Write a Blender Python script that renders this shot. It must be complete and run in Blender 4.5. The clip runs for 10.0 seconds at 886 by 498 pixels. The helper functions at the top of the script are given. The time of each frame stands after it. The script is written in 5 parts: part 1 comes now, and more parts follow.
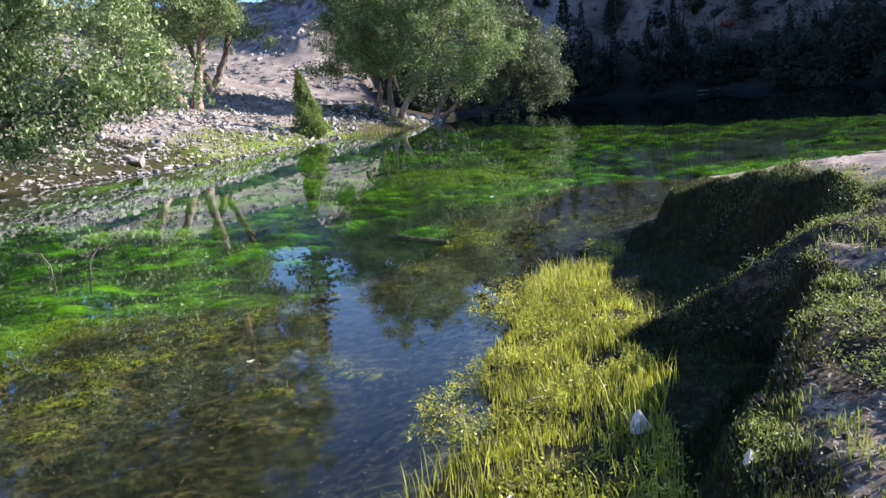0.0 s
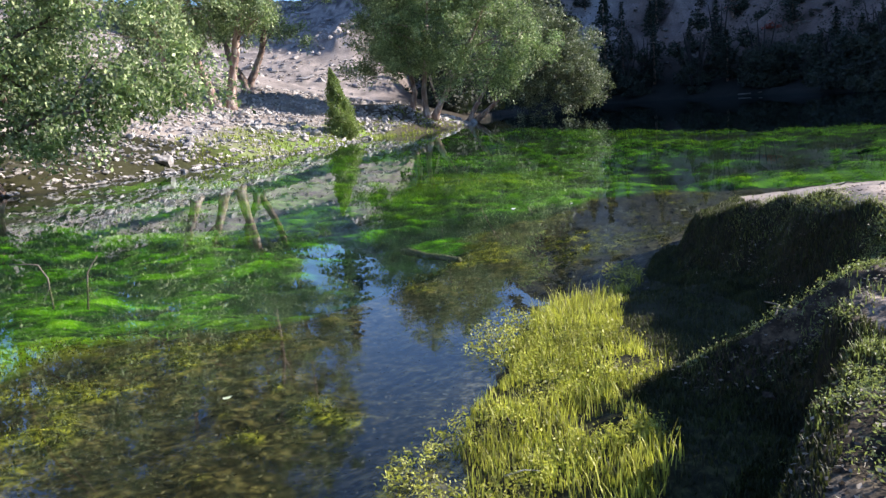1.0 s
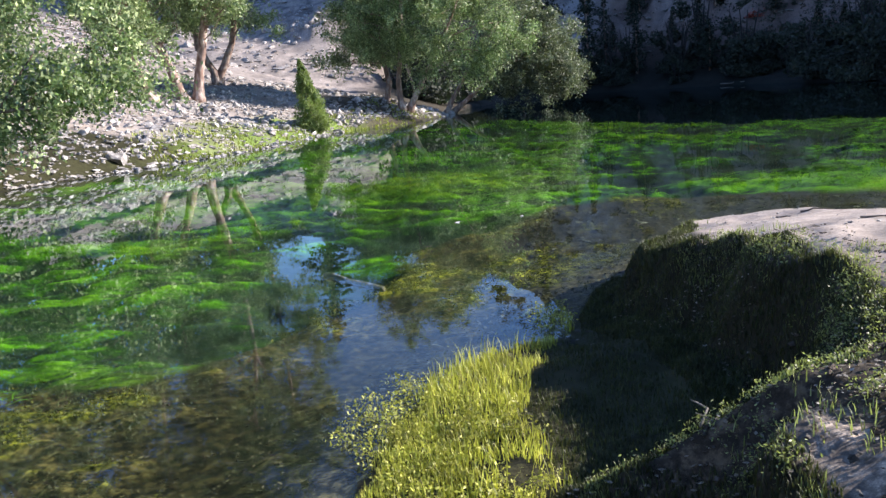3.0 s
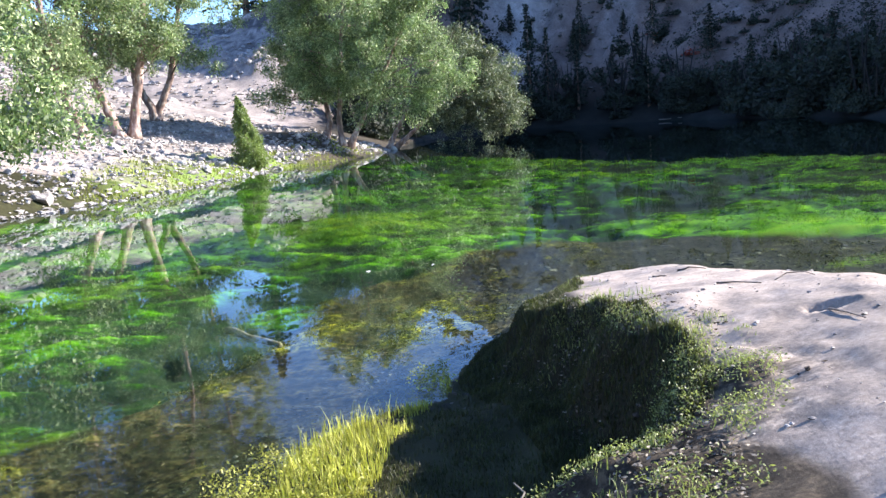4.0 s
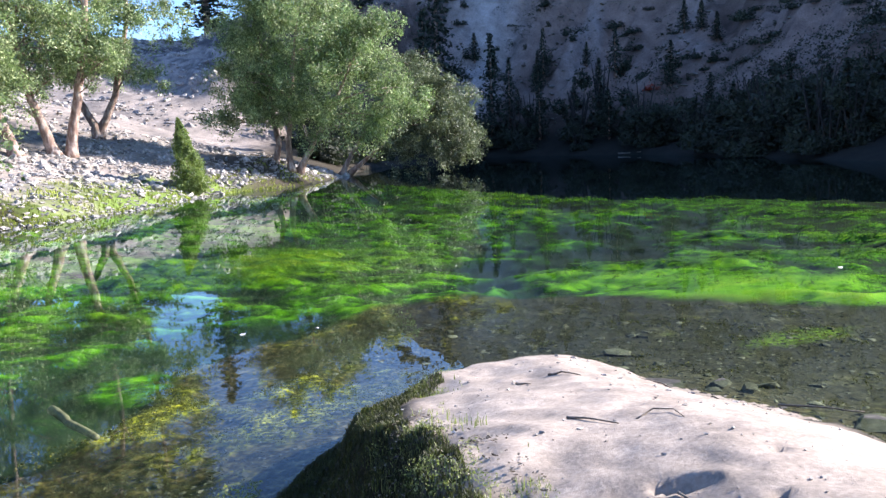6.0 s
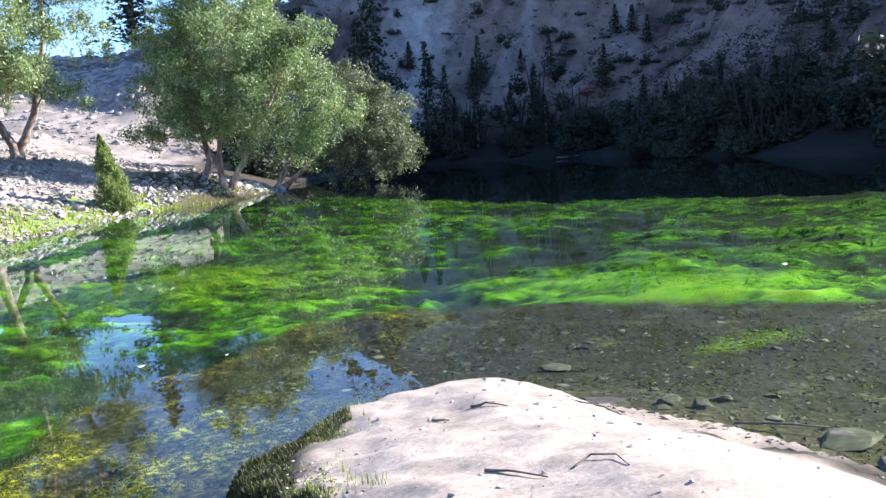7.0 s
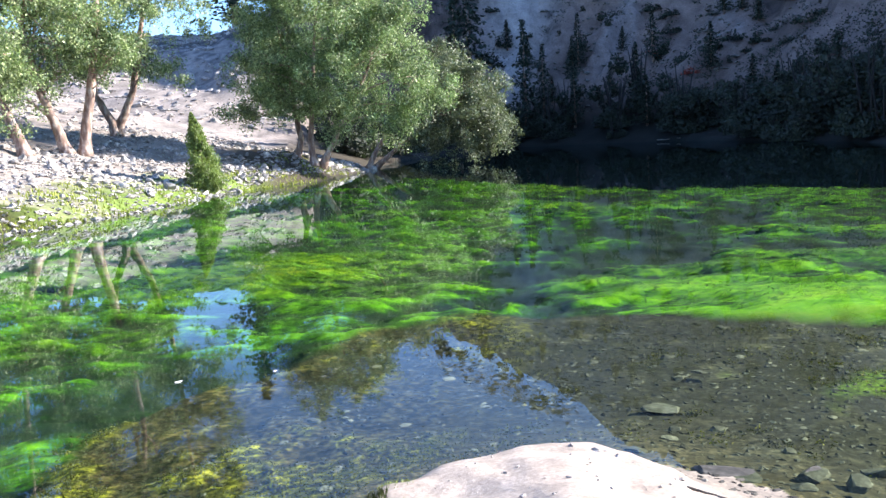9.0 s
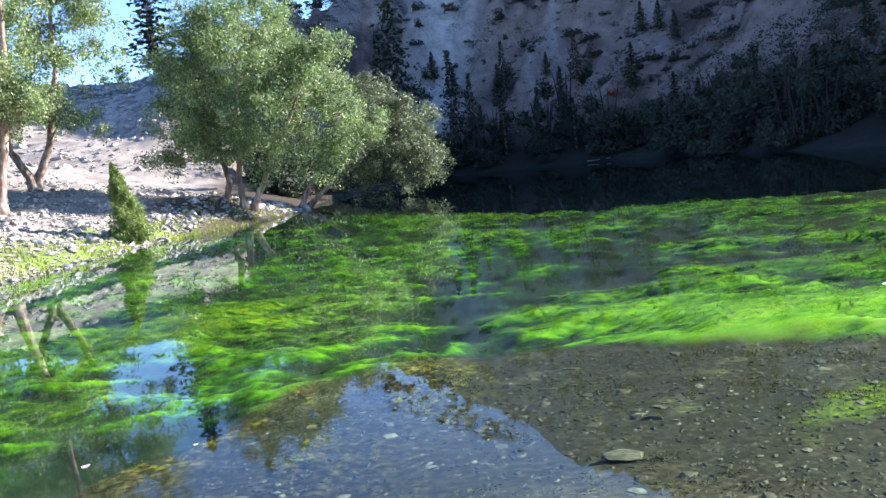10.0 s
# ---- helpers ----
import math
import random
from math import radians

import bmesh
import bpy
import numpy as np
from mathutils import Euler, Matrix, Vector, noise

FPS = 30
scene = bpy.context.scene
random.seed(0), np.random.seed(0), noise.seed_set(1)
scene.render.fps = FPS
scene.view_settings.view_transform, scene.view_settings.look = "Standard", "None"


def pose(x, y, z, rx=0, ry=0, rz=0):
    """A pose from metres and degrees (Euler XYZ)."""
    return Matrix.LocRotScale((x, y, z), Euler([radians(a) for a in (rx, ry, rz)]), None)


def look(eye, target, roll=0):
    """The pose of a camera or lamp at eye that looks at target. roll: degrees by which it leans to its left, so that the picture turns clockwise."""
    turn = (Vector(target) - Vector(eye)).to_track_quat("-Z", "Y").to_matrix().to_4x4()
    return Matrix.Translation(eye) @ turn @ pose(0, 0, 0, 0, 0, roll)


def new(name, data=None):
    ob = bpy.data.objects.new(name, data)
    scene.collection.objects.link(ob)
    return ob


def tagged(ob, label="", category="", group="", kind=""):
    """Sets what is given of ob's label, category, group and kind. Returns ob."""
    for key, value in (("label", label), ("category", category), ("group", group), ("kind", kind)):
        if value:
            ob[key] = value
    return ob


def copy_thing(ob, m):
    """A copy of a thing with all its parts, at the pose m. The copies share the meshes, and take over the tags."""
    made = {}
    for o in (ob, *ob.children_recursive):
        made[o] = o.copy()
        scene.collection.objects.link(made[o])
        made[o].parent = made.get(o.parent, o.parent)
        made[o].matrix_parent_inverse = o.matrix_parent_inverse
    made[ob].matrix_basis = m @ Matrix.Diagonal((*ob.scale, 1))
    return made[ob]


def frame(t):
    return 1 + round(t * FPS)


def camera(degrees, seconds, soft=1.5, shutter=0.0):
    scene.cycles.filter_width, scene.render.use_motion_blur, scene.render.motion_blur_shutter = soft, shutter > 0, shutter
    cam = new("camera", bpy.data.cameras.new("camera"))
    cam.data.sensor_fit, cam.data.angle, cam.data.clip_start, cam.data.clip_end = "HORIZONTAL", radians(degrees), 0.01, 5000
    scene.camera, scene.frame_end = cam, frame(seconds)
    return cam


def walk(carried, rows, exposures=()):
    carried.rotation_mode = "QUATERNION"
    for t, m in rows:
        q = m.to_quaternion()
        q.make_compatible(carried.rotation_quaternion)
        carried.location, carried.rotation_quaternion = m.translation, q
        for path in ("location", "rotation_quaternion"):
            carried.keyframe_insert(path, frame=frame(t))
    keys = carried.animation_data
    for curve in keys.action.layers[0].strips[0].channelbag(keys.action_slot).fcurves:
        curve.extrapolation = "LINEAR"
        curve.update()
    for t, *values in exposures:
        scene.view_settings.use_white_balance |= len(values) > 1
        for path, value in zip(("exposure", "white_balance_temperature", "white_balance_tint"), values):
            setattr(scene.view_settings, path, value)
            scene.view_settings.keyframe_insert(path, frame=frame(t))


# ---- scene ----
cam = camera(54.0, 10.0)
PATH = [
    (0, (0.053, -0.036, 1.446), (0.086, 1.936, 1.113), -4.9),
    (0.5, (0.196, 0.204, 1.488), (0.133, 2.173, 1.139), -4.1),
    (1, (0.326, 0.483, 1.538), (0.277, 2.455, 1.21), -4.2),
    (1.5, (0.455, 0.763, 1.507), (0.246, 2.72, 1.147), -6.0),
    (2, (0.646, 1.062, 1.555), (0.334, 2.998, 1.161), -6.0),
    (2.5, (0.816, 1.426, 1.598), (0.651, 3.387, 1.239), -5.4),
    (2.7, (0.872, 1.544, 1.627), (0.793, 3.511, 1.271), -5.4),
    (3.8, (1.31, 1.635, 1.852), (1.359, 3.605, 1.512), -3.1),
    (4, (1.465, 1.57, 1.876), (1.567, 3.546, 1.584), -4.1),
    (4.5, (1.705, 1.735, 1.934), (1.992, 3.692, 1.64), -4.1),
    (5, (2.021, 2.05, 1.925), (2.264, 4.014, 1.638), -2.0),
    (5.5, (2.259, 2.356, 2.051), (2.385, 4.33, 1.759), -2.8),
    (6, (2.457, 2.728, 2.113), (2.645, 4.705, 1.871), -2.1),
    (6.2, (2.511, 2.929, 2.095), (2.763, 4.904, 1.902), -3.2),
    (7.3, (2.888, 3.782, 2.001), (3.228, 5.737, 1.75), -3.2),
    (7.5, (2.927, 3.93, 2.032), (3.277, 5.883, 1.779), 0.6),
    (8, (2.969, 4.23, 2.062), (3.31, 6.192, 1.873), -2.1),
    (8.5, (3.056, 4.643, 2.064), (3.21, 6.628, 1.87), -3.5),
    (9, (3.124, 4.962, 2.082), (3.224, 6.943, 1.823), -3.3),
    (9.5, (3.171, 5.327, 2.11), (3.359, 7.311, 1.947), -5.1),
    (10, (3.253, 5.614, 2.089), (3.497, 7.589, 1.89), -6.8),
]
walk(cam, [(t, look(eye, target, roll)) for t, eye, target, roll in PATH],
     exposures=[(0, 1.22, 6600, 16), (2.7, 1.22, 6600, 16), (3.8, 1.84, 6400, 16), (6.2, 1.66, 6400, 16), (7.5, 1.9, 6400, 13), (10, 1.9, 6400, 13)])

# ---- world, sun ----
SUN_AZ, SUN_EL = 80.0, 24.0          # degrees clockwise from +y, degrees above the horizon
world = bpy.data.worlds.new("sky_world")
scene.world = world
world.use_nodes = True
wn = world.node_tree
wn.nodes.clear()
sky = wn.nodes.new("ShaderNodeTexSky")
sky.sky_type, sky.sun_disc = "NISHITA", False
sky.sun_elevation, sky.sun_rotation = radians(SUN_EL), radians(SUN_AZ)
sky.altitude, sky.air_density, sky.dust_density, sky.ozone_density = 2200, 1.0, 0.2, 5.0
bg = wn.nodes.new("ShaderNodeBackground")
bg.inputs["Strength"].default_value = 0.132
wo = wn.nodes.new("ShaderNodeOutputWorld")
wn.links.new(sky.outputs[0], bg.inputs[0])
wn.links.new(bg.outputs[0], wo.inputs[0])
sun_way = Vector((math.sin(radians(SUN_AZ)) * math.cos(radians(SUN_EL)), math.cos(radians(SUN_AZ)) * math.cos(radians(SUN_EL)), math.sin(radians(SUN_EL))))
sun_data = bpy.data.lights.new("sun", "SUN")
sun_data.energy, sun_data.angle, sun_data.color = 5.0, radians(0.53), (1.0, 0.95, 0.88)
sun_lamp = new("sun", sun_data)
sun_lamp.matrix_world = look(sun_way * 200, (0, 0, 0))

# ---- numbers of the land ----
rng = np.random.default_rng(7)


def lattice(ix, iy, seed):
    h = (ix.astype(np.int64) * 374761393 + iy.astype(np.int64) * 668265263 + seed * 1442695041) & 0xFFFFFFFF
    h = ((h ^ (h >> 13)) * 1274126177) & 0xFFFFFFFF
    return ((h ^ (h >> 16)) & 0xFFFF) / 65535.0


def value_noise(x, y, seed=0):
    ix, iy = np.floor(x), np.floor(y)
    fx, fy = x - ix, y - iy
    fx, fy = fx * fx * (3 - 2 * fx), fy * fy * (3 - 2 * fy)
    a, b = lattice(ix, iy, seed), lattice(ix + 1, iy, seed)
    c, d = lattice(ix, iy + 1, seed), lattice(ix + 1, iy + 1, seed)
    return (a + (b - a) * fx) * (1 - fy) + (c + (d - c) * fx) * fy


def fbm(x, y, size, octaves=4, seed=0, gain=0.5):
    """Noise of about -1 to 1 with its largest features of the given size in metres."""
    total, amp, norm = 0.0, 1.0, 0.0
    for o in range(octaves):
        total = total + amp * (value_noise(x / size + 17.3 * o, y / size - 9.1 * o, seed + o) * 2 - 1)
        norm += amp
        amp *= gain
        size /= 2.03
    return total / norm * 1.5


def smooth(a, b, v):
    s = np.clip((v - a) / (b - a), 0, 1)
    return s * s * (3 - 2 * s)


LAKE = [(-26, -10), (-9, -5), (-3.2, -0.5), (-1.2, 1.5), (-0.35, 2.5), (-0.05, 3.0), (0.2, 3.6), (0.28, 4.6), (0.5, 5.3), (0.62, 6.0), (0.95, 6.75),
        (1.4, 7.15), (1.72, 7.25), (1.78, 7.7), (2.0, 8.4), (2.45, 9.3), (2.85, 9.95), (3.5, 10.3), (4.4, 10.3), (5.0, 9.75), (5.6, 8.9), (5.9, 8.2),
        (6.4, 7.2), (7.6, 5.8), (9.5, 4.6), (13, 4.2), (20, 6), (28, 12), (33, 24), (35, 40), (34, 58), (36, 75), (34, 98), (25, 112), (15, 117),
        (8, 100), (3.5, 80), (2.0, 70), (1.2, 65), (0.7, 60), (-0.2, 54.5), (-1.2, 51.5), (-2.8, 49.0), (-4.2, 46.2), (-4.9, 43.8), (-5.5, 39.6), (-6.05, 36), (-7.3, 31.6),
        (-8.4, 28.2), (-9.7, 25), (-10.4, 22.6), (-12.4, 21.4), (-17, 19.5), (-25, 16), (-31, 5)]
UPLAND = [(0.1, -3), (0.3, 1.0), (0.72, 2.2), (0.98, 2.75), (1.25, 3.15), (1.55, 3.55), (1.72, 3.85), (1.7, 4.2), (1.3, 4.5), (1.3, 4.75), (1.95, 5.0), (2.3, 5.35), (2.32, 5.9), (2.27, 6.8), (2.02, 7.5), (2.1, 8.2), (2.5, 8.95), (3.0, 9.6),
          (3.6, 9.95), (4.3, 9.95), (4.8, 9.4), (5.2, 8.5), (5.45, 7.6), (6.1, 6.4), (7.6, 5.0), (10, 3.6), (14, 3), (40, 3), (40, -30), (0, -30)]


HOLLOWS = [(3.36, 4.26, 0.25, 0.10, 0.12, 0.23), (3.60, 4.60, 0.14, 0.07, 0.05, 0.17), (3.60, 5.72, 0.13, 0.045, -0.35, 0.09), (3.85, 5.45, 0.05, 0.025, 0.3, 0.04),
           (3.98, 4.98, 0.08, 0.035, 0.2, 0.05), (4.06, 5.9, 0.06, 0.025, 0.0, 0.03)]


def inside_distance(poly, x, y):
    """Distance to the outline, positive inside."""
    best, inside = np.full(x.shape, 1e9), np.zeros(x.shape, bool)
    for (x0, y0), (x1, y1) in zip(poly, poly[1:] + poly[:1]):
        dx, dy = x1 - x0, y1 - y0
        t = np.clip(((x - x0) * dx + (y - y0) * dy) / (dx * dx + dy * dy), 0, 1)
        best = np.minimum(best, (x - x0 - t * dx) ** 2 + (y - y0 - t * dy) ** 2)
        if y0 != y1:
            inside ^= ((y0 > y) != (y1 > y)) & (x < (x1 - x0) * (y - y0) / (y1 - y0) + x0)
    return np.where(inside, 1, -1) * np.sqrt(best)


def algae_edge(x):
    return np.interp(x, [-8, -4, -2.9, -2.3, -1.0, 0, 1, 3, 4.5, 6, 9, 16, 30], [5.4, 6.1, 6.3, 6.75, 7.8, 10.4, 13.2, 16.1, 15.9, 15.4, 14.4, 13.6, 13])


def algae_lump(x, y):
    """Mats of algae, -1 to 1: drawn out sideways, with dark gaps between."""
    wx, wy = x + 0.7 * fbm(x, y, 3.0, 2, 45), y + 0.7 * fbm(x, y, 3.0, 2, 46)
    a = 0.75 * fbm(wx * 0.65, wy, 1.3, 5, 42, 0.65) + 0.6 * fbm(wx * 0.7, wy, 5.5, 2, 47) + 0.65 * fbm(wx * 0.6, wy, 0.6, 3, 48)
    for hx, hy, rx, ry in ((0.7, 14.0, 1.2, 2.2), (0.5, 18.0, 0.9, 1.6), (9.9, 18.7, 1.1, 0.6), (12.7, 18.0, 1.5, 0.7), (8.6, 24.0, 1.6, 1.6), (10.8, 14.5, 0.8, 0.3), (5.5, 21.3, 1.4, 1.6), (12.2, 22.8, 0.9, 0.4), (11.2, 37.9, 1.2, 1.2), (4.2, 18.2, 1.2, 0.8)):
        a = a - 1.0 * np.exp(-((x - hx) / rx) ** 2 - ((y - hy) / ry) ** 2)
    for hx, hy, rx, ry in ((7.6, 16.8, 1.5, 1.8), (9.2, 16.0, 2.2, 1.0), (10.8, 21.2, 2.2, 1.0), (1.2, 22.8, 2.0, 1.6), (-3.5, 10, 2.5, 1.6), (13.5, 20.5, 2.0, 0.7)):
        a = a + 0.6 * np.exp(-((x - hx) / rx) ** 2 - ((y - hy) / ry) ** 2)
    a = a - 0.6 * np.exp(-((y - algae_edge(x) - 0.9) / 1.5) ** 2) * (1 - np.exp(-((x - 8.2) / 2.0) ** 2)) * smooth(0, 3, x)
    return np.clip(a, -1.2, 1.2)


def herb_patch(x, y):
    """Weedy patches on the near side of the mound, 0 to 1."""
    p = np.exp(-((x - 2.74) / 0.24) ** 2 - ((y - 5.08) / 0.2) ** 2)
    p = np.maximum(p, np.exp(-((x - 2.45) / 0.32) ** 2 - ((y - 4.15) / 0.4) ** 2))
    p = np.maximum(p, 1.1 * np.exp(-((x - 1.95) / 0.5) ** 2 - ((y - 4.6) / 0.36) ** 2))
    return np.maximum(p, 0.8 * np.exp(-((x - 1.6) / 0.4) ** 2 - ((y - 3.0) / 0.5) ** 2))


def moss_lump(x, y):
    return fbm(x, y, 0.55, 4, 56, 0.75) + 0.45 * fbm(x, y, 2.6, 2, 57)


def shadow_water(x, y):
    """Water in the mountain's shadow under the far shore, 0 to 1; its bed is sunk and bare."""
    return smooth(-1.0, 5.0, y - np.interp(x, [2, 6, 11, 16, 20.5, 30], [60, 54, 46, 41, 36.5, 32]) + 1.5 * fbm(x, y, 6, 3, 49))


def land(x, y):
    """Height of the ground, and how far it lies inside the lake."""
    x, y = np.asarray(x, float), np.asarray(y, float)
    sd = inside_distance(LAKE, x, y)
    sd = sd + 0.10 * fbm(x, y, 0.9, 3, 3) * smooth(0, 1.5, np.abs(sd) + 0.6)
    out = np.maximum(-sd, 0)
    ang = np.degrees(np.arctan2(x - 3, y - 5))
    far = np.hypot(x - 3, y - 5)
    # near bank: low shelf, scarp and mound
    up = inside_distance(UPLAND, x, y) + 0.10 * fbm(x, y, 0.7, 3, 11) - 0.07 * smooth(4.9, 5.6, y)
    wide = np.interp(y, [4.1, 4.45, 4.75, 5.2, 7.0, 8.0, 8.8], [0.15, 0.7, 0.7, 0.42, 0.45, 0.24, 0.4])
    shelf = 0.10 * smooth(0, 0.8, out) + 0.02 * fbm(x, y, 0.35, 3, 5)
    low = smooth(5.0, 4.2, y)
    rise = smooth(0.8, 3.0, x) * (1 - low) + (0.28 + 0.72 * np.clip((x - 0.8) / 2.5, 0, 1)) * low
    crest = 0.24 + 0.56 * smooth(9.9, 6.2, y) * rise - 0.50 * smooth(3.8, 6.0, x) + 0.11 * smooth(7.8, 9.2, y) * smooth(2.0, 2.8, x) * smooth(5.6, 4.8, x) + 0.03 * smooth(4.0, 4.8, x) * smooth(8.5, 7.0, y) - 0.07 * np.exp(-((x - 3.8) / 0.6) ** 2 - ((y - 7.1) / 0.6) ** 2) - 0.16 * smooth(4.0, 1.0, y) * smooth(2.4, 0.5, x)
    near = shelf + crest * (0.78 * smooth(-0.05, 1.0, up / wide) + 0.22 * smooth(0.3, 1.8, up)) + 0.022 * fbm(x, y, 0.6, 4, 8) * smooth(0, 0.4, up) + (0.045 * fbm(x, y, 0.28, 3, 10) - 0.01) * smooth(0.9, 0.3, np.abs(up - 0.1)) * smooth(9.6, 8.6, y) + 0.03 * fbm(x, y, 0.3, 3, 14) * smooth(0.1, 0.4, up) * smooth(1.5, 0.7, up) * smooth(6.0, 4.8, y)
    for hx, hy, rx, ry, turn, deep_by in HOLLOWS:
        u, w = (x - hx) * math.cos(turn) + (y - hy) * math.sin(turn), (y - hy) * math.cos(turn) - (x - hx) * math.sin(turn)
        near = near - deep_by * smooth(1.1, 0.75, np.hypot(u / rx, w / ry) + 0.15 * fbm(x, y, 0.12, 2, 9))
    near = near + 0.10 * np.exp(-((x - 1.86) / 0.30) ** 2 - ((y - 4.62) / 0.19) ** 2) - 0.07 * np.exp(-((x - 2.75) / 0.42) ** 2 - ((y - 4.86) / 0.24) ** 2)
    near = near + 0.03 * np.maximum(far - 14, 0)
    # left bank and the hill behind it
    left = 0.30 * smooth(0, 1.2, out) * np.minimum(out, 1.2) + 0.24 * np.maximum(out - 0.6, 0) + 0.055 * np.maximum(out - 20, 0) - 0.35 * np.maximum(out - 92, 0)
    left = left + 0.9 * np.exp(-((x + 2.6) ** 2 + (y - 57) ** 2) / 9) * smooth(0, 1.0, out)
    left = left + (0.20 * fbm(x, y, 2.2, 5, 21, 0.6) + 0.8 * fbm(x, y, 14, 3, 22) * smooth(6, 25, out)) * smooth(0, 2.5, out)
    # mountain
    mount = np.where(out < 6, 0.35 * out, 2.1 + 0.86 * (out - 6))
    gully = np.abs(fbm(x * 1.6 - y * 0.9, (x + y) * 0.35, 14, 3, 35))
    mount = mount - 2.2 * smooth(0.35, 0.0, gully) * smooth(8, 25, out)
    mount = mount + (2.3 * fbm(x, y, 8, 6, 31, 0.7) + 3.5 * fbm(x, y, 34, 3, 32)) * smooth(3, 18, out)
    ridge = np.interp(ang, [-9, 0, 2.5, 13, 25, 36, 55, 80], [30, 38, 47, 68, 100, 116, 116, 60])
    ridge = ridge + 4 * fbm(x, y, 18, 4, 34)
    mount = np.where(mount > ridge, ridge - 0.3 * (mount - ridge), mount)
    mount = np.maximum(mount, np.minimum(0.25 * out, 1.5))
    # unseen right flank, its height set to shade the hill and spare the lake
    across = y - 0.17 * (x - 20)
    cap = np.interp(across, [8, 22, 32, 58, 66, 84, 97, 108, 140, 170], [3, 4.5, 8, 18, 24, 33, 70, 104, 120, 135]) + 0.06 * fbm(x, y, 12, 3, 33) * across.clip(0, 40)
    mount = np.where(x > 20, np.minimum(mount, cap + 0.15 * np.maximum(mount - cap, 0)), mount)
    wm = smooth(-9, -1, ang) * smooth(30, 48, far + 30 * smooth(100, 60, ang))
    wl = smooth(-4, -10, ang) * smooth(14, 20, far)
    wl = np.maximum(wl, smooth(40, 70, far) * (1 - wm))
    wl = np.maximum(wl, smooth(-1, -5, ang) * smooth(22, 32, far))
    ground_z = near * (1 - wl) + left * wl
    ground_z = ground_z * (1 - wm) + mount * wm
    # bare spur that closes the valley between hill and mountain
    spur_turn, spur_far = np.degrees(np.arctan2(x - 2.8, y - 4)), np.hypot(x - 2.8, y - 4)
    spur_top = 2.1 + 125 * np.tan(np.radians(np.interp(spur_turn, [-40, -25, -13, -10.5, -8.9, -6, -3, 0, 3], [5, 6.3, 6.7, 6.9, 7.4, 8.8, 10.4, 11, 8])))
    spur = spur_top * smooth(52, 130, spur_far) ** 0.8 * smooth(175, 130, spur_far) * smooth(-50, -35, spur_turn) * smooth(-3.2, -5.4, spur_turn) * smooth(0, 16, out)
    spur = spur + (1.1 * fbm(x, y, 9, 5, 61, 0.6)) * smooth(60, 90, spur_far)
    ground_z = np.where((sd < 0) & (spur_far > 52), np.maximum(ground_z, spur), ground_z)
    # bed of the lake
    deep = np.maximum(sd, 0)
    bed = -0.02 - 0.10 * smooth(0, 1.0, deep) - 0.035 * np.minimum(deep, 9) - 0.22 * smooth(4, 14, deep)
    green = smooth(-0.6, 0.8, y - algae_edge(x) + 0.9 * fbm(x, y, 2.5, 3, 41)) * smooth(0.0, 1.0, deep)
    green = green * (1 - shadow_water(x, y))
    lump = algae_lump(x, y)
    bed = bed - 0.9 * shadow_water(x, y) * smooth(0, 4, deep) + green * (0.16 * lump - 0.03) + (1 - green) * (0.015 * fbm(x, y, 0.5, 4, 43) + 0.05 * np.clip(moss_lump(x, y), -0.6, 1) * smooth(2.6, 0.8, x - 0.28 * (y - 6))) * smooth(0, 1, deep)
    bed = bed + 0.05 * fbm(x, y, 3.5, 2, 44) * smooth(0.5, 3, deep)
    bed = np.minimum(bed, -0.015 - 0.02 * smooth(0, 0.4, deep))
    return np.where(sd > 0, bed, np.maximum(ground_z, 0.004)), sd


def height(x, y):
    return float(land(np.array([x]), np.array([y]))[0][0])


# ---- mesh helpers ----
def mesh_from(name, verts, faces, material, smoothed=True):
    me = bpy.data.meshes.new(name)
    if isinstance(faces, np.ndarray):
        me.vertices.add(len(verts))
        me.vertices.foreach_set("co", np.asarray(verts, np.float32).ravel())
        me.loops.add(faces.size)
        me.loops.foreach_set("vertex_index", faces.ravel().astype(np.int32))
        me.polygons.add(len(faces))
        me.polygons.foreach_set("loop_start", np.arange(0, faces.size, faces.shape[1], dtype=np.int32))
        me.update(calc_edges=True)
    else:
        me.from_pydata(verts if isinstance(verts, list) else verts.tolist(), [], faces)
    if material:
        me.materials.append(material)
    me.polygons.foreach_set("use_smooth", np.full(len(me.polygons), smoothed))
    me.update()
    return me


def part(name, me, parent, label=""):
    ob = new(name, me)
    ob.parent = parent
    return tagged(ob, label)


def tube(verts, faces, path, radii, sides=7, wobble=0.0):
    """Adds a tapered tube along the path to the lists."""
    first = len(verts)
    path = [Vector(p) for p in path]
    side = None
    for i, p in enumerate(path):
        way = (path[min(i + 1, len(path) - 1)] - path[max(i - 1, 0)]).normalized()
        if side is None:
            side = way.orthogonal().normalized()
        side = (side - way * side.dot(way)).normalized()
        other = way.cross(side)
        for k in range(sides):
            a = 2 * math.pi * k / sides
            r = radii[i] * (1 + wobble * (random.random() - 0.5))
            verts.append(tuple(p + side * (r * math.cos(a)) + other * (r * math.sin(a))))
    for i in range(len(path) - 1):
        for k in range(sides):
            a, b = first + i * sides + k, first + i * sides + (k + 1) % sides
            faces.append((a, b, b + sides, a + sides))
    faces.append(tuple(first + (len(path) - 1) * sides + k for k in range(sides)))
    faces.append(tuple(first + k for k in reversed(range(sides))))


